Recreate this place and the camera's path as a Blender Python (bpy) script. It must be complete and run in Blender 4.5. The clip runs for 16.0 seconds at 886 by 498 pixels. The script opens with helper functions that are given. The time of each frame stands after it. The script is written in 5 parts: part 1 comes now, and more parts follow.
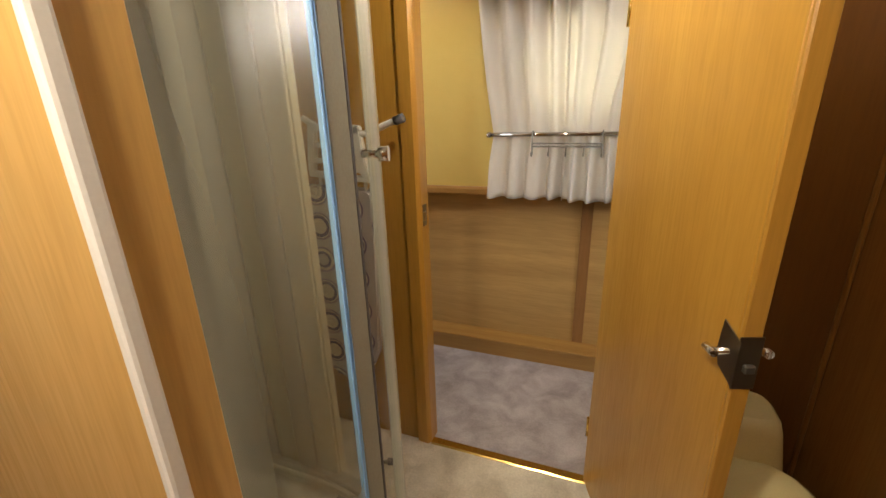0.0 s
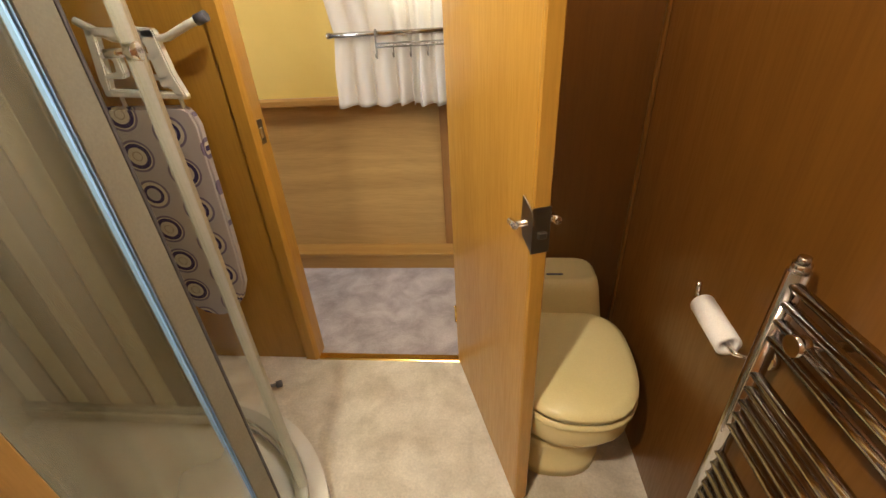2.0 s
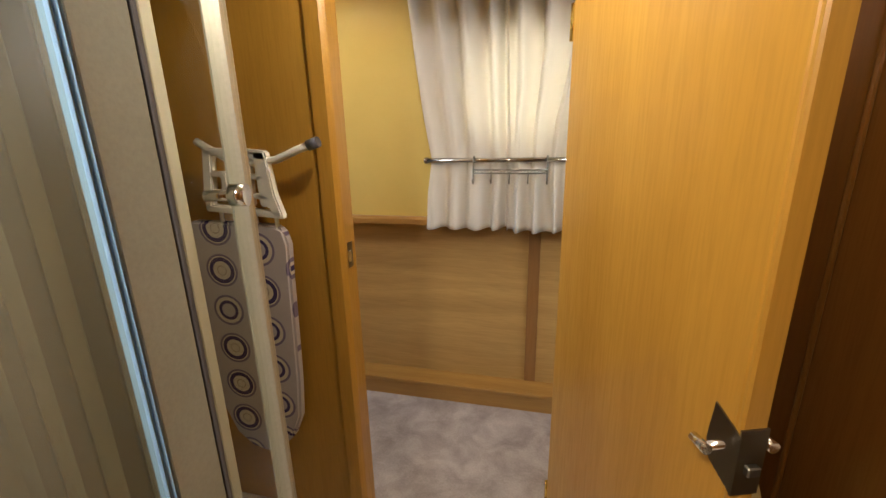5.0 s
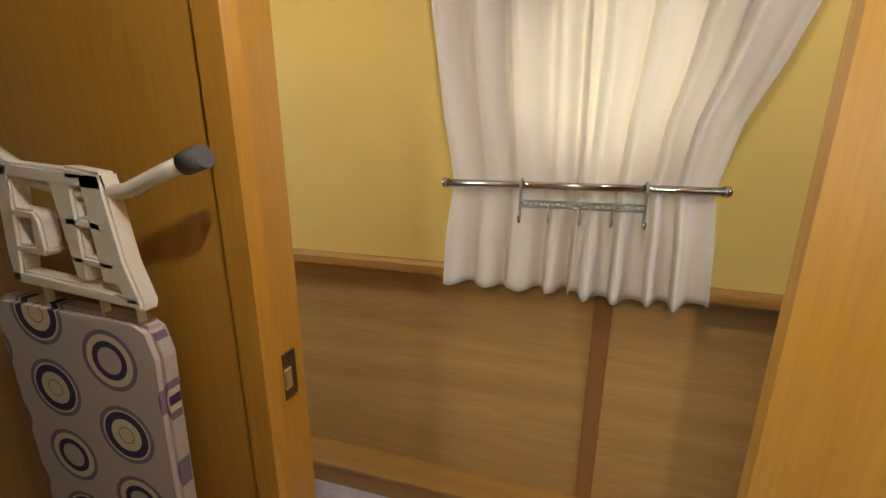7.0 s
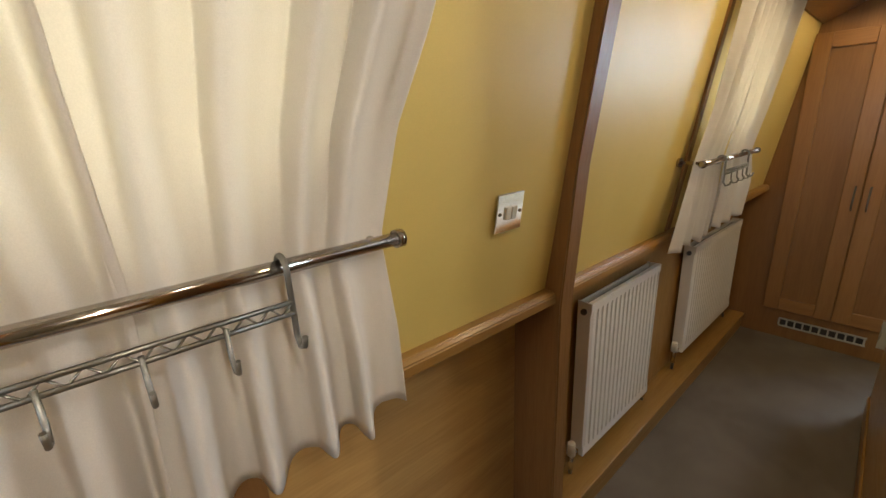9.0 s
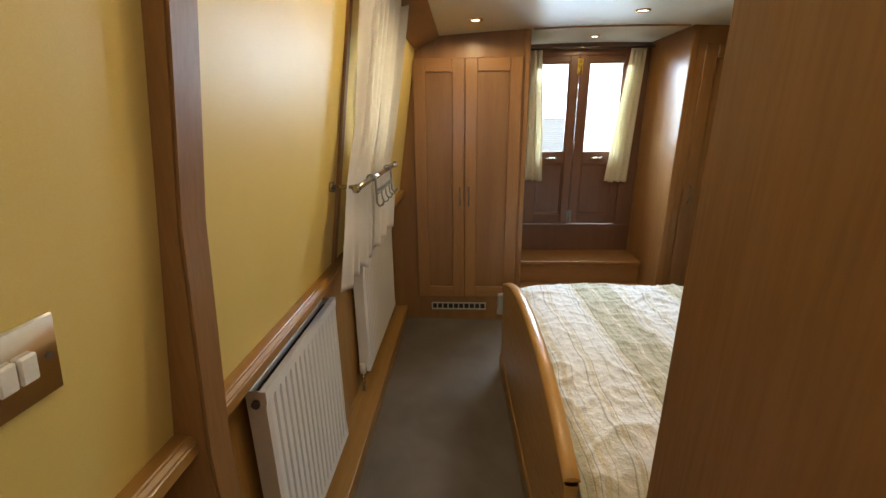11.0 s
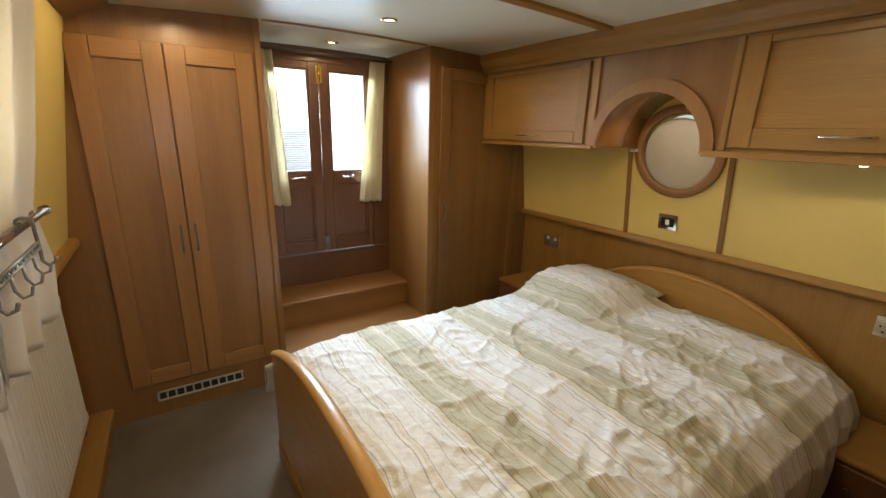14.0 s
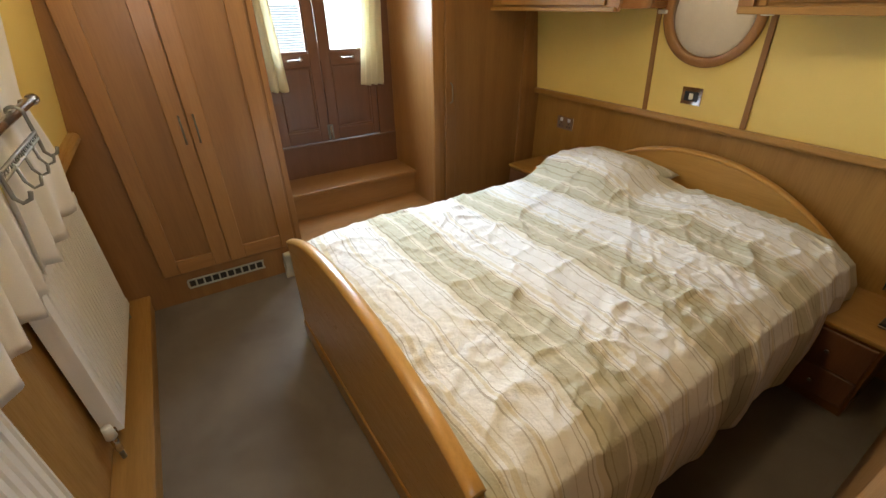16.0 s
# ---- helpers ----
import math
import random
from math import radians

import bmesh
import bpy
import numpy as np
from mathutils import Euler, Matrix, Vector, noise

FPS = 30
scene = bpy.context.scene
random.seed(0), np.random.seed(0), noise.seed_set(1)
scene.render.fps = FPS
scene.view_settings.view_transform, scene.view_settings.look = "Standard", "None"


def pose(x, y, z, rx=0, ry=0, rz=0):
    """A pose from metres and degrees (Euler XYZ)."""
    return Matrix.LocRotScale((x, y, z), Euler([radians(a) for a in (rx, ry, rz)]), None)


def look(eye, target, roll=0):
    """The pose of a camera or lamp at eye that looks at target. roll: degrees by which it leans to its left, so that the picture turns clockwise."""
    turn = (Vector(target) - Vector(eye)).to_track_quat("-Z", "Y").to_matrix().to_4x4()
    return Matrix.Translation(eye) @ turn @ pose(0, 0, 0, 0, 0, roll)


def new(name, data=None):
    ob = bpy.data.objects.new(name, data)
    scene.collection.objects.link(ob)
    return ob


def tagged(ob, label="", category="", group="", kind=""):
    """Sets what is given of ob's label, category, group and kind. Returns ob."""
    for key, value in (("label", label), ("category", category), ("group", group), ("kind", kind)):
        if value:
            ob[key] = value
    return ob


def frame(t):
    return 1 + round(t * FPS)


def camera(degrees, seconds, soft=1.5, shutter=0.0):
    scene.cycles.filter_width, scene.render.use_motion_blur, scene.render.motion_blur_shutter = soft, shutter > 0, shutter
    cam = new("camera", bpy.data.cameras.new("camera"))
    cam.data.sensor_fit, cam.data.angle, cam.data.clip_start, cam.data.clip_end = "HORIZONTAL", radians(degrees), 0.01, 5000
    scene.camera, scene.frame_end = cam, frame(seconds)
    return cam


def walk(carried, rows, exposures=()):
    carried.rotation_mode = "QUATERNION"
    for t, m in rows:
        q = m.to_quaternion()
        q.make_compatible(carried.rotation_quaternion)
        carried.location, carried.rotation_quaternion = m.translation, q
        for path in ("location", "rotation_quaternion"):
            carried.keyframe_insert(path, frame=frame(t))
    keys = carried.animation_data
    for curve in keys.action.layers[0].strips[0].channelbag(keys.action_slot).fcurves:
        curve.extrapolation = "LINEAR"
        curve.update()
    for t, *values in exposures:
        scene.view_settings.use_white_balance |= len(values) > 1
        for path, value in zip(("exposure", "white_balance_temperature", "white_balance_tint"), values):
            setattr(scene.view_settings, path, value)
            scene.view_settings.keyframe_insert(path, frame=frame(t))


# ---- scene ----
cam = camera(93.9, 16.0)

PATH = [
    (0, (0.584, -1.993, 1.362), (-0.095, -0.222, 0.729), -1.7),
    (0.5, (0.632, -2.003, 1.356), (0.251, -0.136, 0.751), -2.2),
    (1, (0.693, -2.001, 1.348), (0.468, -0.134, 0.667), -3.0),
    (1.5, (0.719, -1.992, 1.335), (0.507, -0.209, 0.454), -3.5),
    (2, (0.729, -1.982, 1.33), (0.541, -0.265, 0.323), -3.5),
    (2.5, (0.726, -1.976, 1.329), (0.571, -0.287, 0.269), -3.3),
    (3, (0.73, -1.975, 1.323), (0.604, -0.344, 0.172), -2.9),
    (3.5, (0.719, -1.972, 1.334), (0.568, -0.26, 0.311), -3.4),
    (4, (0.683, -1.956, 1.348), (0.519, -0.123, 0.565), -3.0),
    (4.5, (0.64, -1.901, 1.364), (0.293, -0.023, 0.773), -2.9),
    (4.7, (0.611, -1.85, 1.358), (0.193, 0.029, 0.814), -2.0),
    (7, (0.397, -1.137, 1.368), (-0.148, 0.716, 0.846), 0.2),
    (7.5, (0.327, -0.907, 1.348), (0.037, 1.036, 0.972), 1.6),
    (8, (0.312, -0.751, 1.374), (0.4, 1.203, 0.958), 0.4),
    (8.5, (0.351, -0.608, 1.408), (1.098, 1.187, 0.938), -1.0),
    (9, (0.423, -0.518, 1.4), (1.687, 0.923, 0.83), -2.5),
    (9.5, (0.517, -0.422, 1.419), (2.086, 0.703, 0.897), -2.4),
    (10, (0.592, -0.396, 1.429), (2.366, 0.336, 0.863), -1.9),
    (12.5, (1.145, -0.328, 1.447), (2.999, -0.869, 0.925), 0.4),
    (13, (1.219, -0.325, 1.454), (2.992, -1.101, 0.947), 1.2),
    (13.5, (1.271, -0.325, 1.454), (2.955, -1.279, 0.95), 1.5),
    (14, (1.291, -0.329, 1.456), (2.899, -1.385, 0.91), 1.6),
    (14.5, (1.3, -0.333, 1.45), (2.851, -1.407, 0.787), 1.3),
    (15, (1.302, -0.33, 1.436), (2.809, -1.361, 0.621), 0.7),
    (15.5, (1.296, -0.329, 1.43), (2.771, -1.298, 0.49), 0.1),
    (16, (1.284, -0.334, 1.432), (2.743, -1.242, 0.408), -0.5),
]
walk(cam, [(t, look(eye, target, roll)) for t, eye, target, roll in PATH], [(0.0, -0.05), (1.0, 0.22), (2.0, 0.45), (3.5, 0.45), (4.5, 0.15), (4.7, 0.1), (6.9, -0.15), (8.5, -0.25), (9.5, -0.2), (10.0, -0.08), (12.5, -0.06), (14.0, 0.06), (16.0, 0.3)])

# ---- world, sun, large lights ----
world = bpy.data.worlds.new("sky")
scene.world = world
world.use_nodes = True
_wn = world.node_tree.nodes
_sky = _wn.new("ShaderNodeTexSky")
_sky.sky_type = "NISHITA"
_sky.sun_disc = False
_sky.sun_elevation = radians(42)
_sky.sun_rotation = radians(60)
world.node_tree.links.new(_sky.outputs[0], _wn["Background"].inputs[0])
_wn["Background"].inputs[1].default_value = 0.15

sun_data = bpy.data.lights.new("sun", "SUN")
sun_data.energy, sun_data.angle, sun_data.color = 1.2, radians(12), (1.0, 0.95, 0.88)
sun = new("sun", sun_data)
sun.matrix_world = look((8, 4, 8), (3, -1.2, 0.6))


def area_light(name, eye, target, sx, sy, watts, colour, spread=180):
    d = bpy.data.lights.new(name, "AREA")
    d.shape, d.size, d.size_y, d.energy, d.color = "RECTANGLE", sx, sy, watts, colour
    d.spread = radians(spread)
    ob = new(name, d)
    ob.matrix_world = look(eye, target)
    return ob


DAY = (0.80, 0.90, 1.0)
WARM = (1.0, 0.86, 0.68)
BEDWARM = (1.0, 0.76, 0.44)
NEUTRAL = (1.0, 0.93, 0.82)
LAMP_W = (9.0, 11, 96, 5)
# daylight standing in the openings; the corridor's opening is unseen, added to brighten it
area_light("daylight_fill_corridor", (-1.66, -0.27, 1.40), (0.5, -0.35, 1.1), 0.42, 0.70, 11, DAY)
area_light("daylight_door", (4.32, -1.25, 1.5), (2.9, -1.2, 0.65), 0.68, 0.66, 35, (0.66, 0.83, 1.0), 105)
area_light("daylight_porthole", (0.47, 0.30, 1.52), (0.47, -1.0, 1.2), 0.42, 0.42, 7, (1.0, 0.97, 0.72))
area_light("daylight_porthole", (2.42, 0.30, 1.52), (2.42, -1.0, 1.2), 0.42, 0.42, 7, (1.0, 0.97, 0.72))


def spot_lamp(x, y, z, watts, colour=WARM, spread=172):
    d = bpy.data.lights.new("downlight_bulb", "SPOT")
    d.energy, d.color, d.spot_size, d.spot_blend, d.shadow_soft_size = watts, colour, radians(spread), 0.25, 0.03
    ob = new("downlight_bulb", d)
    ob.matrix_world = pose(x, y, z)
    return ob


# ---- materials ----
def mat(name, colour=(0.5, 0.5, 0.5), rough=0.5, metal=0.0, spec=0.5):
    m = bpy.data.materials.new(name)
    m.use_nodes = True
    b = m.node_tree.nodes["Principled BSDF"]
    b.inputs["Base Color"].default_value = (*colour, 1)
    b.inputs["Roughness"].default_value = rough
    b.inputs["Metallic"].default_value = metal
    b.inputs["Specular IOR Level"].default_value = spec
    return m


def nodes_of(m):
    t = m.node_tree
    return t.nodes, t.links, t.nodes["Principled BSDF"]


def coords(nd, lk, scale, rot=(0, 0, 0)):
    tc, mp = nd.new("ShaderNodeTexCoord"), nd.new("ShaderNodeMapping")
    mp.inputs["Scale"].default_value = scale
    mp.inputs["Rotation"].default_value = rot
    lk.new(tc.outputs["Object"], mp.inputs[0])
    return mp.outputs[0]


def noise_tex(nd, lk, vec, scale, detail=4, rough=0.55, dist=0.0):
    n = nd.new("ShaderNodeTexNoise")
    n.inputs["Scale"].default_value, n.inputs["Detail"].default_value = scale, detail
    n.inputs["Roughness"].default_value, n.inputs["Distortion"].default_value = rough, dist
    if vec is not None:
        lk.new(vec, n.inputs["Vector"])
    return n.outputs["Fac"]


def ramp(nd, lk, fac, stops, constant=False):
    r = nd.new("ShaderNodeValToRGB")
    r.color_ramp.interpolation = "CONSTANT" if constant else "LINEAR"
    els = r.color_ramp.elements
    els.remove(els[1])
    els[0].position, els[0].color = stops[0][0], (*stops[0][1], 1)
    for p, c in stops[1:]:
        els.new(p).color = (*c, 1)
    lk.new(fac, r.inputs[0])
    return r.outputs[0]


def mix(nd, lk, fac, a, b, blend="MIX"):
    x = nd.new("ShaderNodeMix")
    x.data_type, x.blend_type = "RGBA", blend
    for s, v in ((x.inputs[0], fac), (x.inputs[6], a), (x.inputs[7], b)):
        if isinstance(v, (int, float)):
            s.default_value = v
        elif isinstance(v, tuple):
            s.default_value = (*v, 1)
        else:
            lk.new(v, s)
    return x.outputs[2]


def bump(nd, lk, b, height, strength, dist):
    n = nd.new("ShaderNodeBump")
    n.inputs["Strength"].default_value, n.inputs["Distance"].default_value = strength, dist
    lk.new(height, n.inputs["Height"])
    lk.new(n.outputs[0], b.inputs["Normal"])


def wood(name, dark, light, axis="z", rough=0.35, figure=0.5, coat=0.0, cathedral=False):
    """Veneered board: long pores and a broad figure along one axis."""
    m = mat(name, light, rough)
    nd, lk, b = nodes_of(m)
    st = {"x": (0.06, 1, 1), "y": (1, 0.06, 1), "z": (1, 1, 0.06)}[axis]
    v = coords(nd, lk, st)
    pores = noise_tex(nd, lk, v, 160, 3, 0.6)
    figure_n = noise_tex(nd, lk, v, 9, 5, 0.6, 1.2)
    wv = nd.new("ShaderNodeTexWave")
    wv.wave_type, wv.bands_direction = "RINGS", axis.upper()
    wv.inputs["Scale"].default_value, wv.inputs["Distortion"].default_value = 2.2, 14.0
    wv.inputs["Detail"].default_value, wv.inputs["Detail Scale"].default_value = 3.0, 1.6
    lk.new(v, wv.inputs["Vector"])
    f = mix(nd, lk, 0.22, figure_n, wv.outputs["Fac"])
    if cathedral:
        # arched growth rings, as a plain-sawn veneer shows them
        cv = coords(nd, lk, {"x": (0.32, 1, 1), "y": (1, 0.32, 1), "z": (1, 1, 0.32)}[axis])
        rings = nd.new("ShaderNodeTexWave")
        rings.wave_type, rings.wave_profile = "BANDS", "SAW"
        rings.bands_direction = "Z" if axis != "z" else "X"
        rings.inputs["Scale"].default_value, rings.inputs["Distortion"].default_value = 5.0, 22.0
        rings.inputs["Detail"].default_value, rings.inputs["Detail Scale"].default_value = 2.0, 0.55
        lk.new(cv, rings.inputs["Vector"])
        f = mix(nd, lk, 0.11, f, rings.outputs["Fac"])
    mid = tuple((p + q) / 2 for p, q in zip(dark, light))
    c = ramp(nd, lk, f, ((0.2, tuple(m_ * (1 - figure) + d_ * figure for m_, d_ in zip(mid, dark))), (0.75, tuple(m_ * (1 - figure) + l_ * figure for m_, l_ in zip(mid, light)))))
    c2 = ramp(nd, lk, pores, ((0.35, (0.72, 0.70, 0.66)), (0.6, (1, 1, 1))))
    oi = nd.new("ShaderNodeObjectInfo")
    tone = ramp(nd, lk, oi.outputs["Random"], ((0.0, (0.93, 0.93, 0.93)), (1.0, (1.05, 1.04, 1.02))))
    c3 = mix(nd, lk, 1.0, mix(nd, lk, 0.36, c, c2, "MULTIPLY"), tone, "MULTIPLY")
    lk.new(c3, b.inputs["Base Color"])
    lk.new(ramp(nd, lk, pores, ((0.3, (rough + 0.15,) * 3), (0.7, (rough,) * 3))), b.inputs["Roughness"])
    b.inputs["Coat Weight"].default_value, b.inputs["Coat Roughness"].default_value = coat, 0.18
    bump(nd, lk, b, pores, 0.12, 0.0006)
    return m


def mottled(name, a, b_, scale, rough=0.5, grain=300, depth=0.001, amount=0.25, spec=0.5):
    m = mat(name, a, rough, spec=spec)
    nd, lk, b = nodes_of(m)
    v = coords(nd, lk, (1, 1, 1))
    big = noise_tex(nd, lk, v, scale, 5, 0.6, 0.4)
    fine = noise_tex(nd, lk, v, grain, 2, 0.6)
    c = ramp(nd, lk, big, ((0.32, a), (0.68, b_)))
    lk.new(mix(nd, lk, amount, c, ramp(nd, lk, fine, ((0.3, (0.4, 0.4, 0.4)), (0.7, (1.3, 1.3, 1.3)))), "MULTIPLY"), b.inputs["Base Color"])
    bump(nd, lk, b, fine, 0.4, depth)
    return m


OAK_Z = wood("oak_upright", (0.262, 0.132, 0.030), (0.41, 0.226, 0.060), "z", 0.34, 0.6, 0.15)
OAK_X = wood("oak_along_x", (0.262, 0.132, 0.030), (0.41, 0.226, 0.060), "x", 0.34, 0.6, 0.15)
OAK_Y = wood("oak_along_y", (0.262, 0.132, 0.030), (0.41, 0.226, 0.060), "y", 0.34, 0.6, 0.15)
OAKP_Z = wood("oak_panel", (0.205, 0.094, 0.027), (0.30, 0.150, 0.048), "z", 0.36, 0.6, 0.1)
OAK_PALE = wood("pale_oak", (0.36, 0.208, 0.066), (0.55, 0.352, 0.130), "x", 0.42, 0.8, 0.0, True)
OAKW_Z = wood("wardrobe_frame_oak", (0.25, 0.118, 0.036), (0.35, 0.176, 0.057), "z", 0.34, 0.6, 0.15)
OAKW_Y = wood("wardrobe_rail_oak", (0.25, 0.118, 0.036), (0.35, 0.176, 0.057), "y", 0.34, 0.6, 0.15)
OAK_TAN = wood("tan_veneer", (0.29, 0.150, 0.036), (0.39, 0.220, 0.058), "z", 0.4, 0.8)
GOLD_Z = wood("golden_veneer", (0.40, 0.200, 0.026), (0.52, 0.283, 0.045), "z", 0.3, 0.5, 0.25)
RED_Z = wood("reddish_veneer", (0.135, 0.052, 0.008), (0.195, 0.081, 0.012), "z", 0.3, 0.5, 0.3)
MAHOG_Z = wood("mahogany", (0.120, 0.052, 0.026), (0.185, 0.084, 0.043), "z", 0.35, 0.5, 0.2)
MAHOG_Y = wood("mahogany_rail", (0.120, 0.052, 0.026), (0.185, 0.084, 0.043), "y", 0.35, 0.5, 0.2)
BED_OAK = wood("bed_veneer", (0.38, 0.195, 0.042), (0.53, 0.30, 0.080), "x", 0.27, 0.5, 0.35)
YELLOW = mottled("yellow_laminate", (0.68, 0.525, 0.160), (0.74, 0.585, 0.20), 1.5, 0.40, 500, 0.0002, 0.06)
CREAM = mottled("cream_ceiling_board", (0.70, 0.66, 0.50), (0.76, 0.72, 0.57), 1.2, 0.46, 300, 0.0002, 0.05)
CARPET = mottled("taupe_carpet", (0.150, 0.124, 0.098), (0.205, 0.174, 0.142), 3, 0.95, 420, 0.006, 0.75, 0.1)
VINYL = mottled("stone_vinyl", (0.54, 0.475, 0.365), (0.76, 0.70, 0.58), 9, 0.42, 120, 0.0004, 0.2)
VINYL2 = mottled("grey_vinyl", (0.24, 0.205, 0.195), (0.46, 0.41, 0.41), 7, 0.4, 120, 0.0004, 0.2)
CHROME = mat("chrome", (0.82, 0.82, 0.82), 0.08, 1.0)
TOWELCHROME = mat("towel_rail_chrome", (0.60, 0.585, 0.57), 0.1, 1.0)
# dark brownish tone puts the dim surroundings that the rail mirrors into its colour
DARKCHROME = mat("chrome_dark_reflection", (0.46, 0.42, 0.38), 0.14, 1.0)
STEEL = mat("brushed_steel", (0.24, 0.235, 0.21), 0.38, 1.0)
ALU = mottled("satin_aluminium", (0.46, 0.455, 0.39), (0.54, 0.53, 0.46), 6, 0.32, 200, 0.0001, 0.1)
ALU.node_tree.nodes["Principled BSDF"].inputs["Metallic"].default_value = 0.45
BRASS = mat("brass", (0.80, 0.56, 0.16), 0.2, 1.0)
BRONZE = mat("bronze_plate", (0.20, 0.17, 0.13), 0.3, 1.0)
WHITE = mottled("white_enamel", (0.76, 0.75, 0.71), (0.80, 0.79, 0.76), 3, 0.28, 200, 0.0001, 0.05)
CERAMIC = mottled("ivory_plastic", (0.72, 0.61, 0.29), (0.78, 0.67, 0.35), 2, 0.22, 200, 0.0001, 0.05)
PLASTIC = mottled("white_plastic", (0.72, 0.70, 0.62), (0.78, 0.76, 0.68), 4, 0.4, 300, 0.0002, 0.06)
DARKGREY = mat("grey_rubber", (0.09, 0.09, 0.10), 0.6)
BLACK = mat("black_plastic", (0.012, 0.012, 0.013), 0.3)
# near-black colour that stands in for shade inside gaps
SHADOWGAP = mat("gap_shade", (0.03, 0.025, 0.02), 0.8)
PAPER = mottled("tissue_paper", (0.80, 0.77, 0.72), (0.86, 0.83, 0.79), 20, 0.9, 300, 0.0008, 0.1)
SHOWERWALL = mottled("shower_panel", (0.56, 0.53, 0.40), (0.64, 0.60, 0.47), 3, 0.3, 200, 0.0002, 0.08)
TRAY = mottled("shower_tray_acrylic", (0.74, 0.71, 0.62), (0.78, 0.75, 0.67), 3, 0.25, 200, 0.0001, 0.05)
BUNG = mottled("cream_fabric_bung", (0.50, 0.45, 0.36), (0.56, 0.51, 0.41), 6, 0.9, 400, 0.0012, 0.25)
MATTRESS = mottled("mattress_ticking", (0.62, 0.58, 0.50), (0.68, 0.64, 0.56), 6, 0.9, 300, 0.001, 0.2)


def fabric(name, colour, through_light):
    m = mat(name, colour, 0.9, spec=0.1)
    nd, lk, b = nodes_of(m)
    v = coords(nd, lk, (1, 1, 1))
    fine = noise_tex(nd, lk, v, 700, 2, 0.5)
    lk.new(mix(nd, lk, 0.2, colour, ramp(nd, lk, fine, ((0.3, (0.6, 0.6, 0.6)), (0.7, (1.15, 1.15, 1.15)))), "MULTIPLY"), b.inputs["Base Color"])
    bump(nd, lk, b, noise_tex(nd, lk, v, 60, 4, 0.6), 0.25, 0.002)
    tr = nd.new("ShaderNodeBsdfTranslucent")
    tr.inputs[0].default_value = (*colour, 1)
    mx = nd.new("ShaderNodeMixShader")
    mx.inputs[0].default_value = through_light
    lk.new(b.outputs[0], mx.inputs[1])
    lk.new(tr.outputs[0], mx.inputs[2])
    lk.new(mx.outputs[0], nd["Material Output"].inputs[0])
    return m


CURTAIN = fabric("cream_curtain", (0.83, 0.80, 0.76), 0.36)
CURTAIN_Y = fabric("yellow_cream_curtain", (0.80, 0.75, 0.59), 0.45)


def glass_mat(name, tint=(0.96, 0.98, 0.97), rough=0.0, haze=0.0, ior=1.45):
    m = bpy.data.materials.new(name)
    m.use_nodes = True
    nd, lk = m.node_tree.nodes, m.node_tree.links
    nd.remove(nd["Principled BSDF"])
    tr, gl, fr, mx = nd.new("ShaderNodeBsdfTransparent"), nd.new("ShaderNodeBsdfGlossy"), nd.new("ShaderNodeLayerWeight"), nd.new("ShaderNodeMixShader")
    pw, sc = nd.new("ShaderNodeMath"), nd.new("ShaderNodeMath")
    pw.operation, sc.operation = "POWER", "MULTIPLY_ADD"
    pw.inputs[1].default_value = 5.0
    sc.inputs[1].default_value, sc.inputs[2].default_value = min(0.7, ior - 1.0 + 0.1), 0.06 * (ior - 1.0)
    tr.inputs[0].default_value = (*tint, 1)
    gl.inputs["Roughness"].default_value = rough
    lk.new(fr.outputs["Facing"], pw.inputs[0])
    lk.new(pw.outputs[0], sc.inputs[0])
    lk.new(sc.outputs[0], mx.inputs[0])
    lk.new(tr.outputs[0], mx.inputs[1])
    lk.new(gl.outputs[0], mx.inputs[2])
    last = mx.outputs[0]
    if haze:
        df, m2 = nd.new("ShaderNodeBsdfDiffuse"), nd.new("ShaderNodeMixShader")
        df.inputs[0].default_value = (0.40, 0.39, 0.31, 1)
        streak = noise_tex(nd, lk, coords(nd, lk, (9, 9, 0.06)), 1.0, 2, 0.5)
        lk.new(ramp(nd, lk, streak, ((0.38, (haze * 0.45,) * 3), (0.62, (min(1.0, haze * 1.6),) * 3))), m2.inputs[0])
        lk.new(last, m2.inputs[1])
        lk.new(df.outputs[0], m2.inputs[2])
        last = m2.outputs[0]
    lk.new(last, nd["Material Output"].inputs[0])
    return m


GLASS = glass_mat("clear_glass")
SHOWERGLASS = glass_mat("water_spotted_glass", (0.96, 0.97, 0.94), 0.02, 0.0, 1.15)
# edge colour carries the blue daylight that the glass reflects
EDGE = mat("glass_edge_blue_reflection", (0.26, 0.48, 0.80), 0.45, 0.0)
FROST = glass_mat("hazy_shower_glass", (0.80, 0.79, 0.70), 0.4, 0.22)


def glow(name, colour, power):
    m = bpy.data.materials.new(name)
    m.use_nodes = True
    nd, lk = m.node_tree.nodes, m.node_tree.links
    nd.remove(nd["Principled BSDF"])
    e = nd.new("ShaderNodeEmission")
    e.inputs[0].default_value, e.inputs[1].default_value = (*colour, 1), power
    lk.new(e.outputs[0], nd["Material Output"].inputs[0])
    return m


LAMP_GLOW = glow("lamp_glow", (1.0, 0.75, 0.45), 9.0)


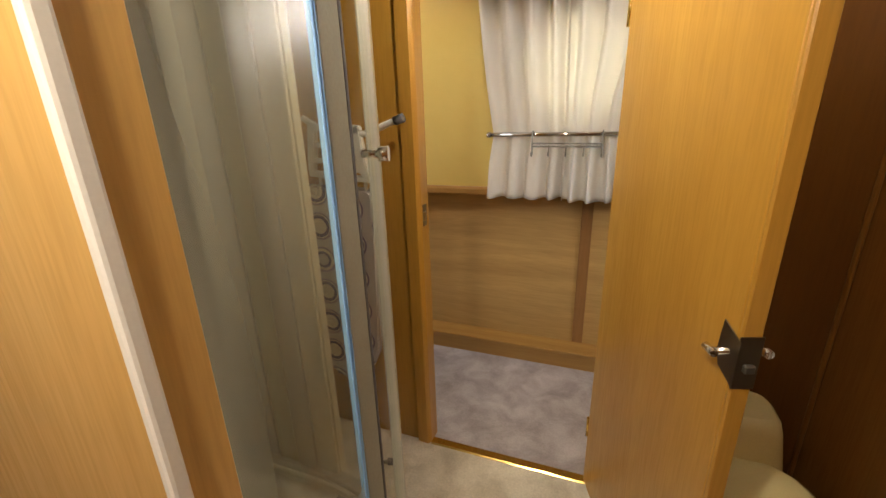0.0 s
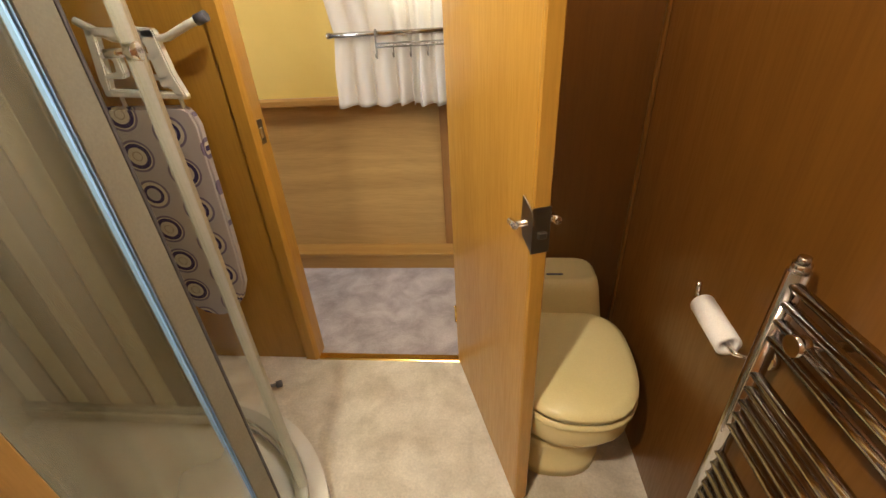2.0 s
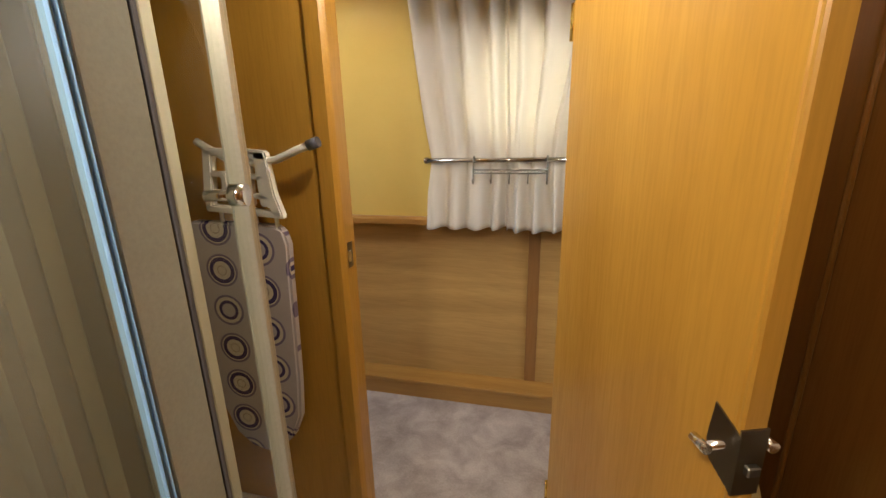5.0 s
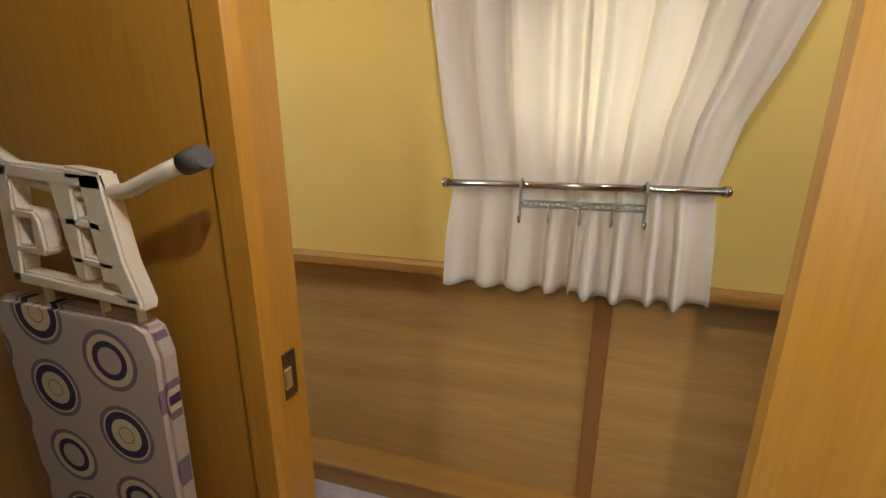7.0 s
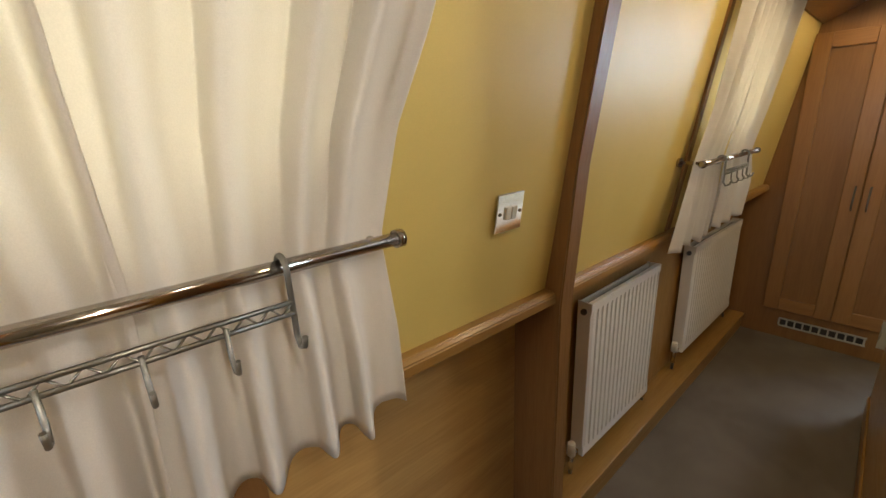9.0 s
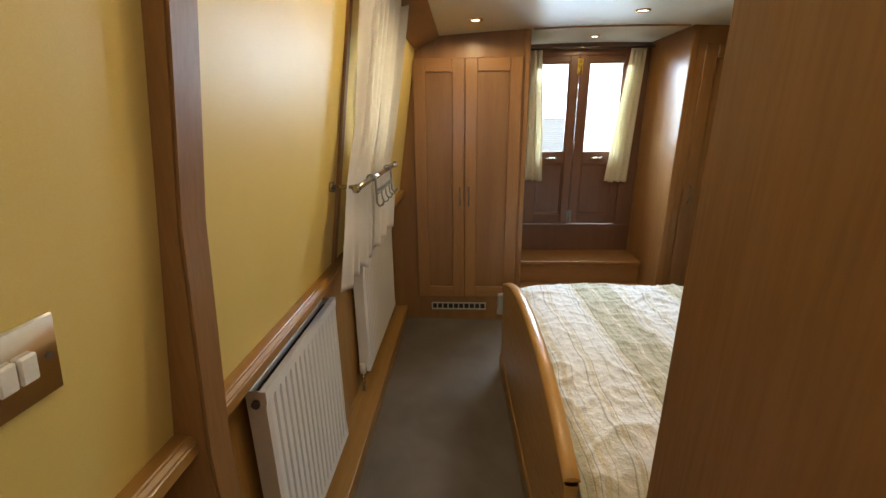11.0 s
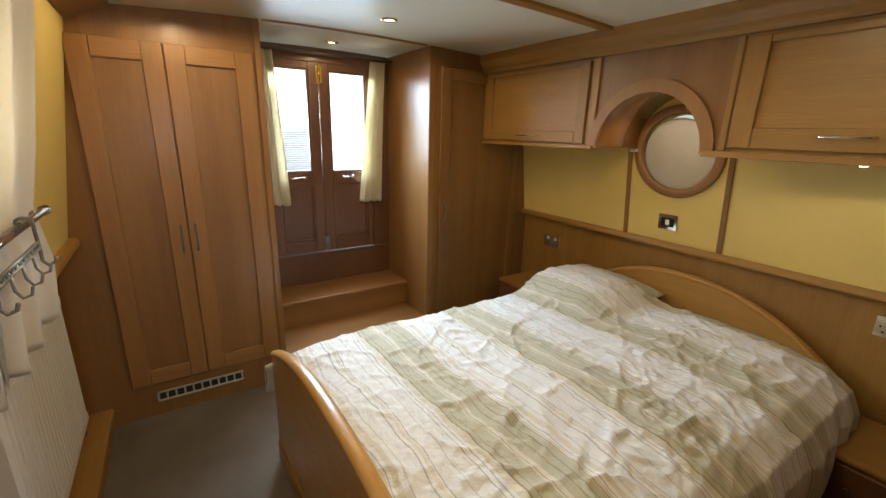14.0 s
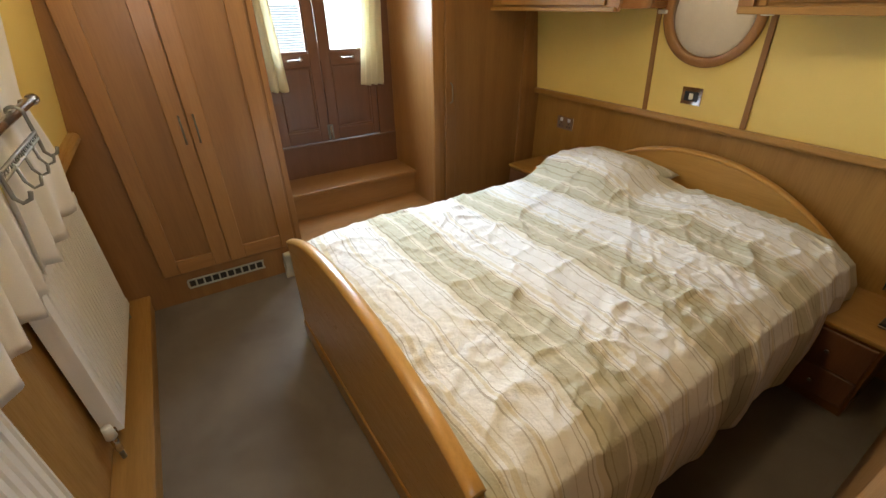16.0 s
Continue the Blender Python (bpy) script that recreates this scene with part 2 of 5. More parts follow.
def duvet_mat():
    m = mat("striped_cotton", (0.7, 0.68, 0.6), 0.9, spec=0.15)
    nd, lk, b = nodes_of(m)
    tc = nd.new("ShaderNodeTexCoord")
    warp = noise_tex(nd, lk, coords(nd, lk, (1, 1, 1)), 3.0, 2)
    sep = nd.new("ShaderNodeSeparateXYZ")
    lk.new(tc.outputs["UV"], sep.inputs[0])
    w2 = nd.new("ShaderNodeMath")
    w2.operation = "MULTIPLY_ADD"
    w2.inputs[1].default_value = 0.09
    lk.new(warp, w2.inputs[0])
    lk.new(sep.outputs[1], w2.inputs[2])
    bent = w2.outputs[0]
    def line(scale, offset):
        a = nd.new("ShaderNodeMath")
        a.operation = "MULTIPLY_ADD"
        a.inputs[1].default_value, a.inputs[2].default_value = scale, offset
        lk.new(bent, a.inputs[0])
        f = nd.new("ShaderNodeMath")
        f.operation = "FRACT"
        lk.new(a.outputs[0], f.inputs[0])
        return f.outputs[0]
    PALE, OLIVE, BUFF, LINE = (0.72, 0.725, 0.72), (0.49, 0.475, 0.37), (0.64, 0.61, 0.52), (0.36, 0.32, 0.24)
    W = (1, 1, 1)
    band = ramp(nd, lk, line(2.1, 0.30), ((0.0, PALE), (0.07, BUFF), (0.09, PALE), (0.36, BUFF), (0.41, OLIVE), (0.55, BUFF), (0.60, OLIVE), (0.78, BUFF), (0.82, PALE), (0.86, BUFF), (0.90, PALE)), True)
    thin = ramp(nd, lk, line(2.1, 0.30), ((0.0, W),) + tuple(q for p, c_ in ((0.035, LINE), (0.10, LINE), (0.20, (0.62, 0.58, 0.50)), (0.30, LINE), (0.335, LINE), (0.41, LINE), (0.455, (0.6, 0.55, 0.46)), (0.56, LINE), (0.66, (0.6, 0.55, 0.46)), (0.72, LINE), (0.785, LINE), (0.83, LINE), (0.93, (0.62, 0.58, 0.5))) for q in ((p, c_), (p + 0.008, W))), True)
    c = mix(nd, lk, 0.55, band, thin, "MULTIPLY")
    lk.new(c, b.inputs["Base Color"])
    v = coords(nd, lk, (1, 1, 1))
    h = mix(nd, lk, 0.5, noise_tex(nd, lk, v, 14, 5, 0.62, 0.8), noise_tex(nd, lk, v, 45, 4, 0.6))
    bump(nd, lk, b, h, 0.8, 0.013)
    return m


DUVET = duvet_mat()


def ring_fabric():
    """Ironing-board cover: grey-lilac with printed concentric rings."""
    m = mat("ring_print_cotton", (0.5, 0.46, 0.5), 0.85)
    nd, lk, b = nodes_of(m)
    tc, sep = nd.new("ShaderNodeTexCoord"), nd.new("ShaderNodeSeparateXYZ")
    lk.new(tc.outputs["Object"], sep.inputs[0])
    def op(kind, a, b2):
        n = nd.new("ShaderNodeMath")
        n.operation = kind
        for s, v in zip(n.inputs, (a, b2)):
            if isinstance(v, (int, float)):
                s.default_value = v
            elif v is not None:
                lk.new(v, s)
        return n.outputs[0]
    px = op("MULTIPLY", sep.outputs[0], 7.0)
    row = op("FLOOR", op("ADD", px, 20.0), None)
    pz = op("ADD", op("MULTIPLY", sep.outputs[2], 7.4), op("MULTIPLY", row, 0.45))
    fx, fz = op("SUBTRACT", op("FRACT", op("ADD", px, 20.0), None), 0.5), op("SUBTRACT", op("FRACT", pz, None), 0.5)
    d = op("SQRT", op("ADD", op("MULTIPLY", fx, fx), op("MULTIPLY", fz, fz)), None)
    wn = nd.new("ShaderNodeTexWhiteNoise")
    cmb = nd.new("ShaderNodeCombineXYZ")
    lk.new(row, cmb.inputs[0])
    lk.new(op("FLOOR", pz, None), cmb.inputs[2])
    lk.new(cmb.outputs[0], wn.inputs["Vector"])
    BG, CRM, PUR, TAN, LIL = (0.50, 0.455, 0.45), (0.66, 0.60, 0.48), (0.045, 0.03, 0.11), (0.34, 0.27, 0.20), (0.20, 0.16, 0.24)
    r1 = ramp(nd, lk, d, ((0.0, CRM), (0.10, TAN), (0.12, CRM), (0.22, PUR), (0.32, CRM), (0.345, LIL), (0.40, BG)), True)
    r2 = ramp(nd, lk, d, ((0.0, BG), (0.17, PUR), (0.25, CRM), (0.33, LIL), (0.39, BG)), True)
    fac = ramp(nd, lk, wn.outputs["Value"], ((0.0, (0, 0, 0)), (0.5, (1, 1, 1))), True)
    lk.new(mix(nd, lk, fac, r1, r2), b.inputs["Base Color"])
    bump(nd, lk, b, noise_tex(nd, lk, coords(nd, lk, (1, 1, 1)), 40, 3), 0.3, 0.003)
    return m


RINGS = ring_fabric()

# ---- building helpers ----
ORIGIN = {}


def bm_box(x0, x1, y0, y1, z0, z1, bev=0.002, seg=1):
    bm = bmesh.new()
    bmesh.ops.create_cube(bm, size=1)
    bmesh.ops.scale(bm, vec=(x1 - x0, y1 - y0, z1 - z0), verts=bm.verts)
    bmesh.ops.translate(bm, vec=((x0 + x1) / 2, (y0 + y1) / 2, (z0 + z1) / 2), verts=bm.verts)
    bev = min(bev, 0.45 * min(x1 - x0, y1 - y0, z1 - z0))
    if bev > 0:
        bmesh.ops.bevel(bm, geom=bm.edges[:], offset=bev, segments=seg, affect="EDGES", profile=0.5)
    return bm


def bm_cyl(p0, p1, r0, r1=None, seg=20):
    p0, p1 = Vector(p0), Vector(p1)
    bm = bmesh.new()
    bmesh.ops.create_cone(bm, cap_ends=True, segments=seg, radius1=r0, radius2=r0 if r1 is None else r1, depth=(p1 - p0).length)
    q = (p1 - p0).to_track_quat("Z", "Y").to_matrix().to_4x4()
    bmesh.ops.transform(bm, matrix=Matrix.Translation((p0 + p1) / 2) @ q, verts=bm.verts)
    for f in bm.faces:
        f.smooth = len(f.verts) == 4
    return bm


def bm_tube(points, r, seg=10):
    """A round bar along a line of points."""
    bm = bmesh.new()
    pts = [Vector(p) for p in points]
    rings = []
    for i, p in enumerate(pts):
        d = (pts[min(i + 1, len(pts) - 1)] - pts[max(i - 1, 0)]).normalized()
        u = d.orthogonal().normalized() if i == 0 else (u - d * u.dot(d)).normalized()
        w = d.cross(u)
        rings.append([bm.verts.new(p + r * (math.cos(a) * u + math.sin(a) * w)) for a in np.linspace(0, 2 * math.pi, seg, endpoint=False)])
    for a, b in zip(rings, rings[1:]):
        for k in range(seg):
            bm.faces.new((a[k], a[(k + 1) % seg], b[(k + 1) % seg], b[k])).smooth = True
    bm.faces.new(rings[0][::-1])
    bm.faces.new(rings[-1])
    return bm


def bm_prism(poly, axis, a0, a1, bev=0.0):
    """A flat outline pushed along an axis. poly: pairs of the other two coordinates, in xyz order."""
    bm = bmesh.new()
    def place(p, a):
        return {"x": (a, p[0], p[1]), "y": (p[0], a, p[1]), "z": (p[0], p[1], a)}[axis]
    lo, hi = [bm.verts.new(place(p, a0)) for p in poly], [bm.verts.new(place(p, a1)) for p in poly]
    bm.faces.new(lo)
    bm.faces.new(hi[::-1])
    for i in range(len(poly)):
        j = (i + 1) % len(poly)
        bm.faces.new((lo[i], hi[i], hi[j], lo[j]))
    bmesh.ops.recalc_face_normals(bm, faces=bm.faces)
    if bev:
        bmesh.ops.bevel(bm, geom=[e for e in bm.edges if e.calc_face_angle(0) > 0.6], offset=bev, segments=2, affect="EDGES")
    return bm


def merge(*bms):
    out = bmesh.new()
    for b in bms:
        me = bpy.data.meshes.new("t")
        b.to_mesh(me)
        out.from_mesh(me)
        bpy.data.meshes.remove(me)
        b.free()
    return out


def turned(bm, m):
    bmesh.ops.transform(bm, matrix=m, verts=bm.verts)
    return bm


def mesh_of(name, bm, material, origin=(0, 0, 0)):
    bmesh.ops.translate(bm, vec=-Vector(origin), verts=bm.verts)
    me = bpy.data.meshes.new(name)
    bm.to_mesh(me)
    bm.free()
    me.materials.append(material)
    return me


def thing(name, at, label, category, group=""):
    """An empty at the thing's base, which its parts hang under."""
    ob = new(name)
    ob.empty_display_size = 0.1
    ob.location = at
    ORIGIN[ob] = Vector(at)
    return tagged(ob, label, category, group)


def part(name, bm, material, parent, label=""):
    """One mesh under a thing or a part; bm is in the place's own coordinates."""
    o = ORIGIN[parent]
    ob = new(name, mesh_of(name, bm, material, o))
    ob.parent = parent
    ORIGIN[ob] = o
    return tagged(ob, label)


def single(name, bm, material, label, category, group="", kind="", at=None):
    """A thing of one mesh."""
    o = Vector(at) if at else Vector((0, 0, 0))
    ob = new(name, mesh_of(name, bm, material, o))
    ob.location = o
    ORIGIN[ob] = o
    return tagged(ob, label, category, group, kind)


def structure(name, bm, material, label, category):
    return single(name, bm, material, label, category, kind="structure")


# ---- plan ----
XW = 3.613          # fronts of wardrobe and cupboard
XR = 4.20           # rear doors
Y_LOW = 0.18        # lower panelling on the window side
DADO = 0.97         # height of the side ledge
YB = -2.60          # headboard wall at its ledge
Y_COR = -0.622      # corridor face of the washroom partition
Y_BATH = -0.672     # washroom face
X_PART = 1.245      # bedroom face of the washroom partition
X_BATH = 1.23


def wall_y(z):
    """The leaning cabin side above the ledge."""
    return 0.085 - 0.15 * (z - 0.94)


def wall_b(z):
    return YB + 0.13 * (z - 0.89)


def ceil_z(y):
    return 1.955 - 0.055 * ((y + 1.27) / 1.3) ** 2


def sheet(x0, x1, z0, z1, face, thick, hole=None, n=64):
    """A wall board on a leaning side, thick away from the room, with a round opening through it."""
    bm = bmesh.new()
    if hole is None:
        ring = [(x0, z0), (x1, z0), (x1, z1), (x0, z1)]
        f = [bm.verts.new((x, face(z), z)) for x, z in ring]
        b = [bm.verts.new((x, face(z) + thick, z)) for x, z in ring]
        bm.faces.new(f)
        bm.faces.new(b)
        for i in range(4):
            j = (i + 1) % 4
            bm.faces.new((f[i], f[j], b[j], b[i]))
    else:
        cx, cz, r = hole
        angles = sorted(set([2 * math.pi * i / n for i in range(n)] + [math.atan2(z - cz, x - cx) % (2 * math.pi) for x in (x0, x1) for z in (z0, z1)]))
        inner, outer = [], []
        for a in angles:
            c, s = math.cos(a), math.sin(a)
            t = min([((x1 if c > 0 else x0) - cx) / c if abs(c) > 1e-6 else 1e9, ((z1 if s > 0 else z0) - cz) / s if abs(s) > 1e-6 else 1e9])
            inner.append((cx + r * c, cz + r * s))
            outer.append((cx + t * c, cz + t * s))
        fi, fo = [bm.verts.new((x, face(z), z)) for x, z in inner], [bm.verts.new((x, face(z), z)) for x, z in outer]
        bi, bo = [bm.verts.new((x, face(z) + thick, z)) for x, z in inner], [bm.verts.new((x, face(z) + thick, z)) for x, z in outer]
        k = len(angles)
        for i in range(k):
            j = (i + 1) % k
            bm.faces.new((fi[i], fi[j], fo[j], fo[i]))
            bm.faces.new((bi[i], bo[i], bo[j], bi[j]))
            bm.faces.new((fi[i], bi[i], bi[j], fi[j]))
            bm.faces.new((fo[i], fo[j], bo[j], bo[i]))
    bmesh.ops.recalc_face_normals(bm, faces=bm.faces)
    return bm


# ---- floors ----
structure("floor_washroom", bm_box(-1.0, X_BATH, -2.7, -0.665, -0.06, 0.0, 0), VINYL, "cream mottled stone-effect vinyl floor in the washroom", "floor")
structure("floor_corridor", bm_box(-1.7, 1.29, -0.645, Y_LOW, -0.06, 0.0, 0), VINYL2, "grey mottled vinyl floor of the side corridor", "floor")
structure("floor_bedroom", merge(bm_box(1.29, XR + 0.1, -2.75, Y_LOW, -0.06, 0.0, 0), bm_box(1.232, 1.29, -2.75, -0.646, -0.06, 0.0, 0)), CARPET, "taupe cut-pile carpet in the cabin", "floor")
structure("trim_threshold", bm_prism([(-0.685, 0.0), (-0.642, 0.0), (-0.648, 0.005), (-0.679, 0.005)], "x", 0.0, 0.63), BRASS, "polished brass threshold strip in the washroom doorway", "threshold strip")

# ---- ceiling ----
cm = bmesh.new()
ys = np.linspace(-2.75, 0.3, 25)
low = [[cm.verts.new((x, y, ceil_z(y))) for y in ys] for x in (-1.75, 4.6)]
top = [[cm.verts.new((x, y, ceil_z(y) + 0.05)) for y in ys] for x in (-1.75, 4.6)]
for i in range(len(ys) - 1):
    cm.faces.new((low[0][i], low[0][i + 1], low[1][i + 1], low[1][i])).smooth = True
    cm.faces.new((top[0][i], top[1][i], top[1][i + 1], top[0][i + 1])).smooth = True
for a in (0, 1):
    for i in range(len(ys) - 1):
        cm.faces.new((low[a][i], top[a][i], top[a][i + 1], low[a][i + 1]))
for i in (0, -1):
    cm.faces.new((low[0][i], low[1][i], top[1][i], top[0][i]))
bmesh.ops.recalc_face_normals(cm, faces=cm.faces)
structure("ceiling", cm, CREAM, "glossy cream cambered ceiling board", "ceiling")


def ceiling_strip(name, x0, x1, y0, y1, drop):
    bm = bmesh.new()
    yy = np.linspace(y0, y1, 13)
    rows = [[bm.verts.new((x, y, ceil_z(y) - d)) for y in yy] for x, d in ((x0, -0.004), (x0 + 0.004, drop), (x1 - 0.004, drop), (x1, -0.004))]
    for a, b in zip(rows, rows[1:]):
        for i in range(len(yy) - 1):
            bm.faces.new((a[i], a[i + 1], b[i + 1], b[i]))
    bmesh.ops.recalc_face_normals(bm, faces=bm.faces)
    return structure(name, bm, OAK_Y, "thin oak cover strip across the ceiling", "ceiling trim")


ceiling_strip("trim_ceiling", 2.62, 2.68, -2.18, 0.0, 0.012)
ceiling_strip("trim_ceiling", XW - 0.012, XW + 0.012, -1.70, -0.78, 0.008)

# ---- window side ----
HOLE1, HOLE2 = (0.47, 1.52, 0.20), (2.42, 1.52, 0.19)
structure("wall_window_corridor", sheet(-1.7, 1.31, DADO - 0.01, 1.93, wall_y, 0.03, HOLE1), YELLOW, "smooth yellow laminate cabin side, leaning inwards", "wall")
structure("wall_window_bedroom", sheet(1.35, XW, DADO - 0.01, 1.93, wall_y, 0.03, HOLE2), YELLOW, "smooth yellow laminate cabin side, leaning inwards", "wall")
structure("wall_window_lower_1", bm_box(-1.7, 0.52, Y_LOW, Y_LOW + 0.03, 0.0, DADO - 0.02, 0), OAK_PALE, "pale oak-veneered lower panelling under the ledge", "wall panelling")
structure("wall_window_lower_2", bm_box(0.565, 1.31, Y_LOW, Y_LOW + 0.03, 0.0, DADO - 0.02, 0), OAK_PALE, "pale oak-veneered lower panelling under the ledge", "wall panelling")
structure("wall_window_lower_3", bm_box(1.35, XW, Y_LOW, Y_LOW + 0.03, 0.0, DADO - 0.02, 0), OAK_TAN, "tan oak-veneered lower panelling behind the radiators", "wall panelling")
structure("trim_stile", bm_box(0.515, 0.57, Y_LOW - 0.008, Y_LOW + 0.02, 0.1, DADO - 0.02, 0.002), OAKP_Z, "dark oak cover stile between panels", "trim")
def ledge(a, b, hz):
    """The ledge; in the corridor its rear end dips with the sheer of the boat."""
    bm = bm_prism([(y, z + hz) for y, z in LEDGE], "x", max(a, 0.4), b, 0.003)
    if a < 0.4:
        for v in bm.verts:
            v.co.z -= 0.016 * (v.co.x - 0.4)
        return merge(bm_prism([(y, z + hz) for y, z in LEDGE], "x", a, 0.4), bm)
    return bm


LEDGE = [(0.045, -0.035), (0.22, -0.035), (0.22, 0.0), (0.055, 0.0), (0.045, -0.01)]
for nm, a, b, hz in (("trim_ledge_corridor", -1.7, 1.31, DADO + 0.015), ("trim_ledge_bedroom", 1.35, XW, DADO)):
    structure(nm, ledge(a, b, hz), OAK_X, "rounded oak ledge along the cabin side", "dado rail")
    structure(nm.replace("ledge", "plinth"), merge(bm_box(a, b, 0.055, Y_LOW, 0.085, 0.105, 0.004, 2), bm_box(a, b, 0.065, Y_LOW, 0.0, 0.085, 0)), OAK_X, "oak boxed-in plinth along the floor", "plinth")
structure("wall_window_outside", merge(bm_box(-1.75, 4.5, 0.34, 0.36, -0.1, 1.28, 0), bm_box(-1.75, 0.2, 0.34, 0.36, 1.28, 2.1, 0), bm_box(0.74, 2.1, 0.34, 0.36, 1.28, 2.1, 0), bm_box(2.66, 4.5, 0.34, 0.36, 1.28, 2.1, 0), bm_box(-1.75, 4.5, 0.34, 0.36, 1.78, 2.1, 0)), WHITE, "plain outer hull side", "hull")

# door post on the cabin side
structure("trim_post", bm_prism([(0.03, 0.0), (0.03, 0.93), (wall_y(1.3) - 0.03, 1.3), (wall_y(1.93) - 0.03, 1.93), (wall_y(1.93) + 0.05, 1.93), (0.22, 0.93), (0.22, 0.0)], "x", 1.305, 1.365, 0.004), OAKP_Z, "upright oak door post on the cabin side", "door post")


def porthole(x, z, r, face, sign, name):
    """Brass-rimmed round window with a timber ring; sign: +1 where outside lies towards +y."""
    y = face(z)
    t = thing(name, (x, y, z - r), "round porthole with a brass rim and clear glass", "window")
    tagged(t, kind="structure")
    lean = math.atan2(face(z + 0.1) - face(z - 0.1), 0.2)
    m = Matrix.Translation((x, y, z)) @ Matrix.Rotation(-lean, 4, "X")
    def lathe(prof, seg=56):
        bm = bmesh.new()
        rows = []
        for i in range(seg):
            a = 2 * math.pi * i / seg
            rows.append([bm.verts.new(m @ Vector((q * math.cos(a), sign * d, q * math.sin(a)))) for q, d in prof])
        k = len(prof)
        for i in range(seg):
            for j in range(k):
                bm.faces.new((rows[i][j], rows[(i + 1) % seg][j], rows[(i + 1) % seg][(j + 1) % k], rows[i][(j + 1) % k])).smooth = True
        bmesh.ops.recalc_face_normals(bm, faces=bm.faces)
        return bm
    part("frame", lathe([(r - 0.02, 0.05), (r + 0.01, 0.05), (r + 0.01, 0.075), (r - 0.02, 0.075)]), BRASS, t, "brass porthole rim")
    pane = part("pane", turned(bm_cyl((0, sign * 0.060, 0), (0, sign * 0.065, 0), r - 0.005, seg=48), m), GLASS, t, "clear porthole glass")
    pane.visible_shadow = False
    return t, lathe, m


structure("trim_cornice_side", bm_prism([(wall_y(1.84) + 0.01, 1.845), (wall_y(1.84) - 0.012, 1.842), (-0.19, ceil_z(-0.19) - 0.012), (-0.205, ceil_z(-0.205) - 0.004), (-0.205, ceil_z(-0.205) + 0.02), (wall_y(1.84) + 0.01, 1.96)], "x", 1.366, XW - 0.001, 0.002), OAKP_Z, "sloping dark oak cornice where the cabin side meets the ceiling", "cornice")
structure("trim_side_strip", bm_prism([(wall_y(0.972) + 0.004, 0.972), (wall_y(0.972) - 0.009, 0.972), (wall_y(1.845) - 0.009, 1.845), (wall_y(1.845) + 0.004, 1.845)], "x", 2.095, 2.13, 0.002), OAKP_Z, "narrow dark oak strip on the yellow side", "trim")
porthole(*HOLE1, wall_y, 1, "window_1")
porthole(*HOLE2, wall_y, 1, "window_2")

# ---- washroom partition with its doorway ----
structure("wall_partition_1", bm_box(-1.7, -0.045, Y_BATH, Y_COR, 0.0, 1.96, 0), GOLD_Z, "golden oak-veneered partition beside the doorway", "wall")
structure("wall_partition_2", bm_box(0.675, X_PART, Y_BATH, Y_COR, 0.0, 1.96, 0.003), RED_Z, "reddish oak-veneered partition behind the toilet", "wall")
structure("wall_partition_face", merge(bm_box(0.70, X_PART + 0.005, Y_COR + 0.0005, Y_COR + 0.005, 0.0, 1.93, 0.001), bm_box(X_PART + 0.0005, X_PART + 0.005, Y_BATH - 0.3, Y_COR + 0.0005, 0.0, 1.93, 0.001)), OAKP_Z, "brown oak-veneered face of the partition", "wall")
structure("wall_partition_3", bm_box(-0.045, 0.675, Y_BATH, Y_COR, 1.87, 1.96, 0), GOLD_Z, "golden oak-veneered panel over the doorway", "wall")
JAMB = [(-0.058, Y_BATH - 0.012), (-0.012, Y_BATH - 0.016), (-0.004, Y_BATH - 0.008), (0.0, Y_BATH), (0.0, Y_COR + 0.012), (-0.058, Y_COR + 0.012), (-0.058, Y_COR), (-0.0452, Y_COR), (-0.0452, Y_BATH), (-0.058, Y_BATH)]
structure("door_1_jamb_strike", bm_prism(JAMB, "z", 0.0, 1.87), GOLD_Z, "moulded golden oak door jamb with strike plate", "door frame")
structure("door_1_jamb_hinge", bm_prism([(0.642 - x * 1.0, y) for x, y in JAMB][::-1], "z", 0.0, 1.87), GOLD_Z, "moulded golden oak hinge jamb", "door frame")
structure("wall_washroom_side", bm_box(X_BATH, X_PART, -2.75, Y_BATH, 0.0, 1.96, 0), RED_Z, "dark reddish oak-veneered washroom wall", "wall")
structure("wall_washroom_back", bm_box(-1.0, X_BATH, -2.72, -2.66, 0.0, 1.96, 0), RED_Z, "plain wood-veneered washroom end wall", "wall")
structure("wall_washroom_far", bm_box(-1.05, -1.0, -2.75, Y_BATH, 0.0, 1.96, 0), SHOWERWALL, "plain washroom wall behind the shower", "wall")
# Unseen bulkhead, added to close the corridor; its opening goes with the fill light.
structure("wall_corridor_end", merge(bm_box(-1.75, -1.7, -0.7, 0.3, 0.0, 1.04, 0), bm_box(-1.75, -1.7, -0.7, 0.3, 1.76, 1.96, 0), bm_box(-1.75, -1.7, -0.7, -0.49, 1.04, 1.76, 0), bm_box(-1.75, -1.7, -0.05, 0.3, 1.04, 1.76, 0)), OAKP_Z, "unseen plain oak bulkhead added to close the corridor", "wall")
structure("trim_washroom_corner", bm_box(X_BATH - 0.014, X_BATH, Y_BATH - 0.014, Y_BATH, 0.0, 1.93, 0.004), RED_Z, "slim corner bead in the washroom", "trim")
strike = thing("strike_plate", (0.0, -0.64, 1.0), "small bronze strike plate let into the door jamb", "strike plate")
part("plate", bm_box(-0.001, 0.0025, -0.662, -0.632, 0.965, 1.045, 0.001), BRONZE, strike)
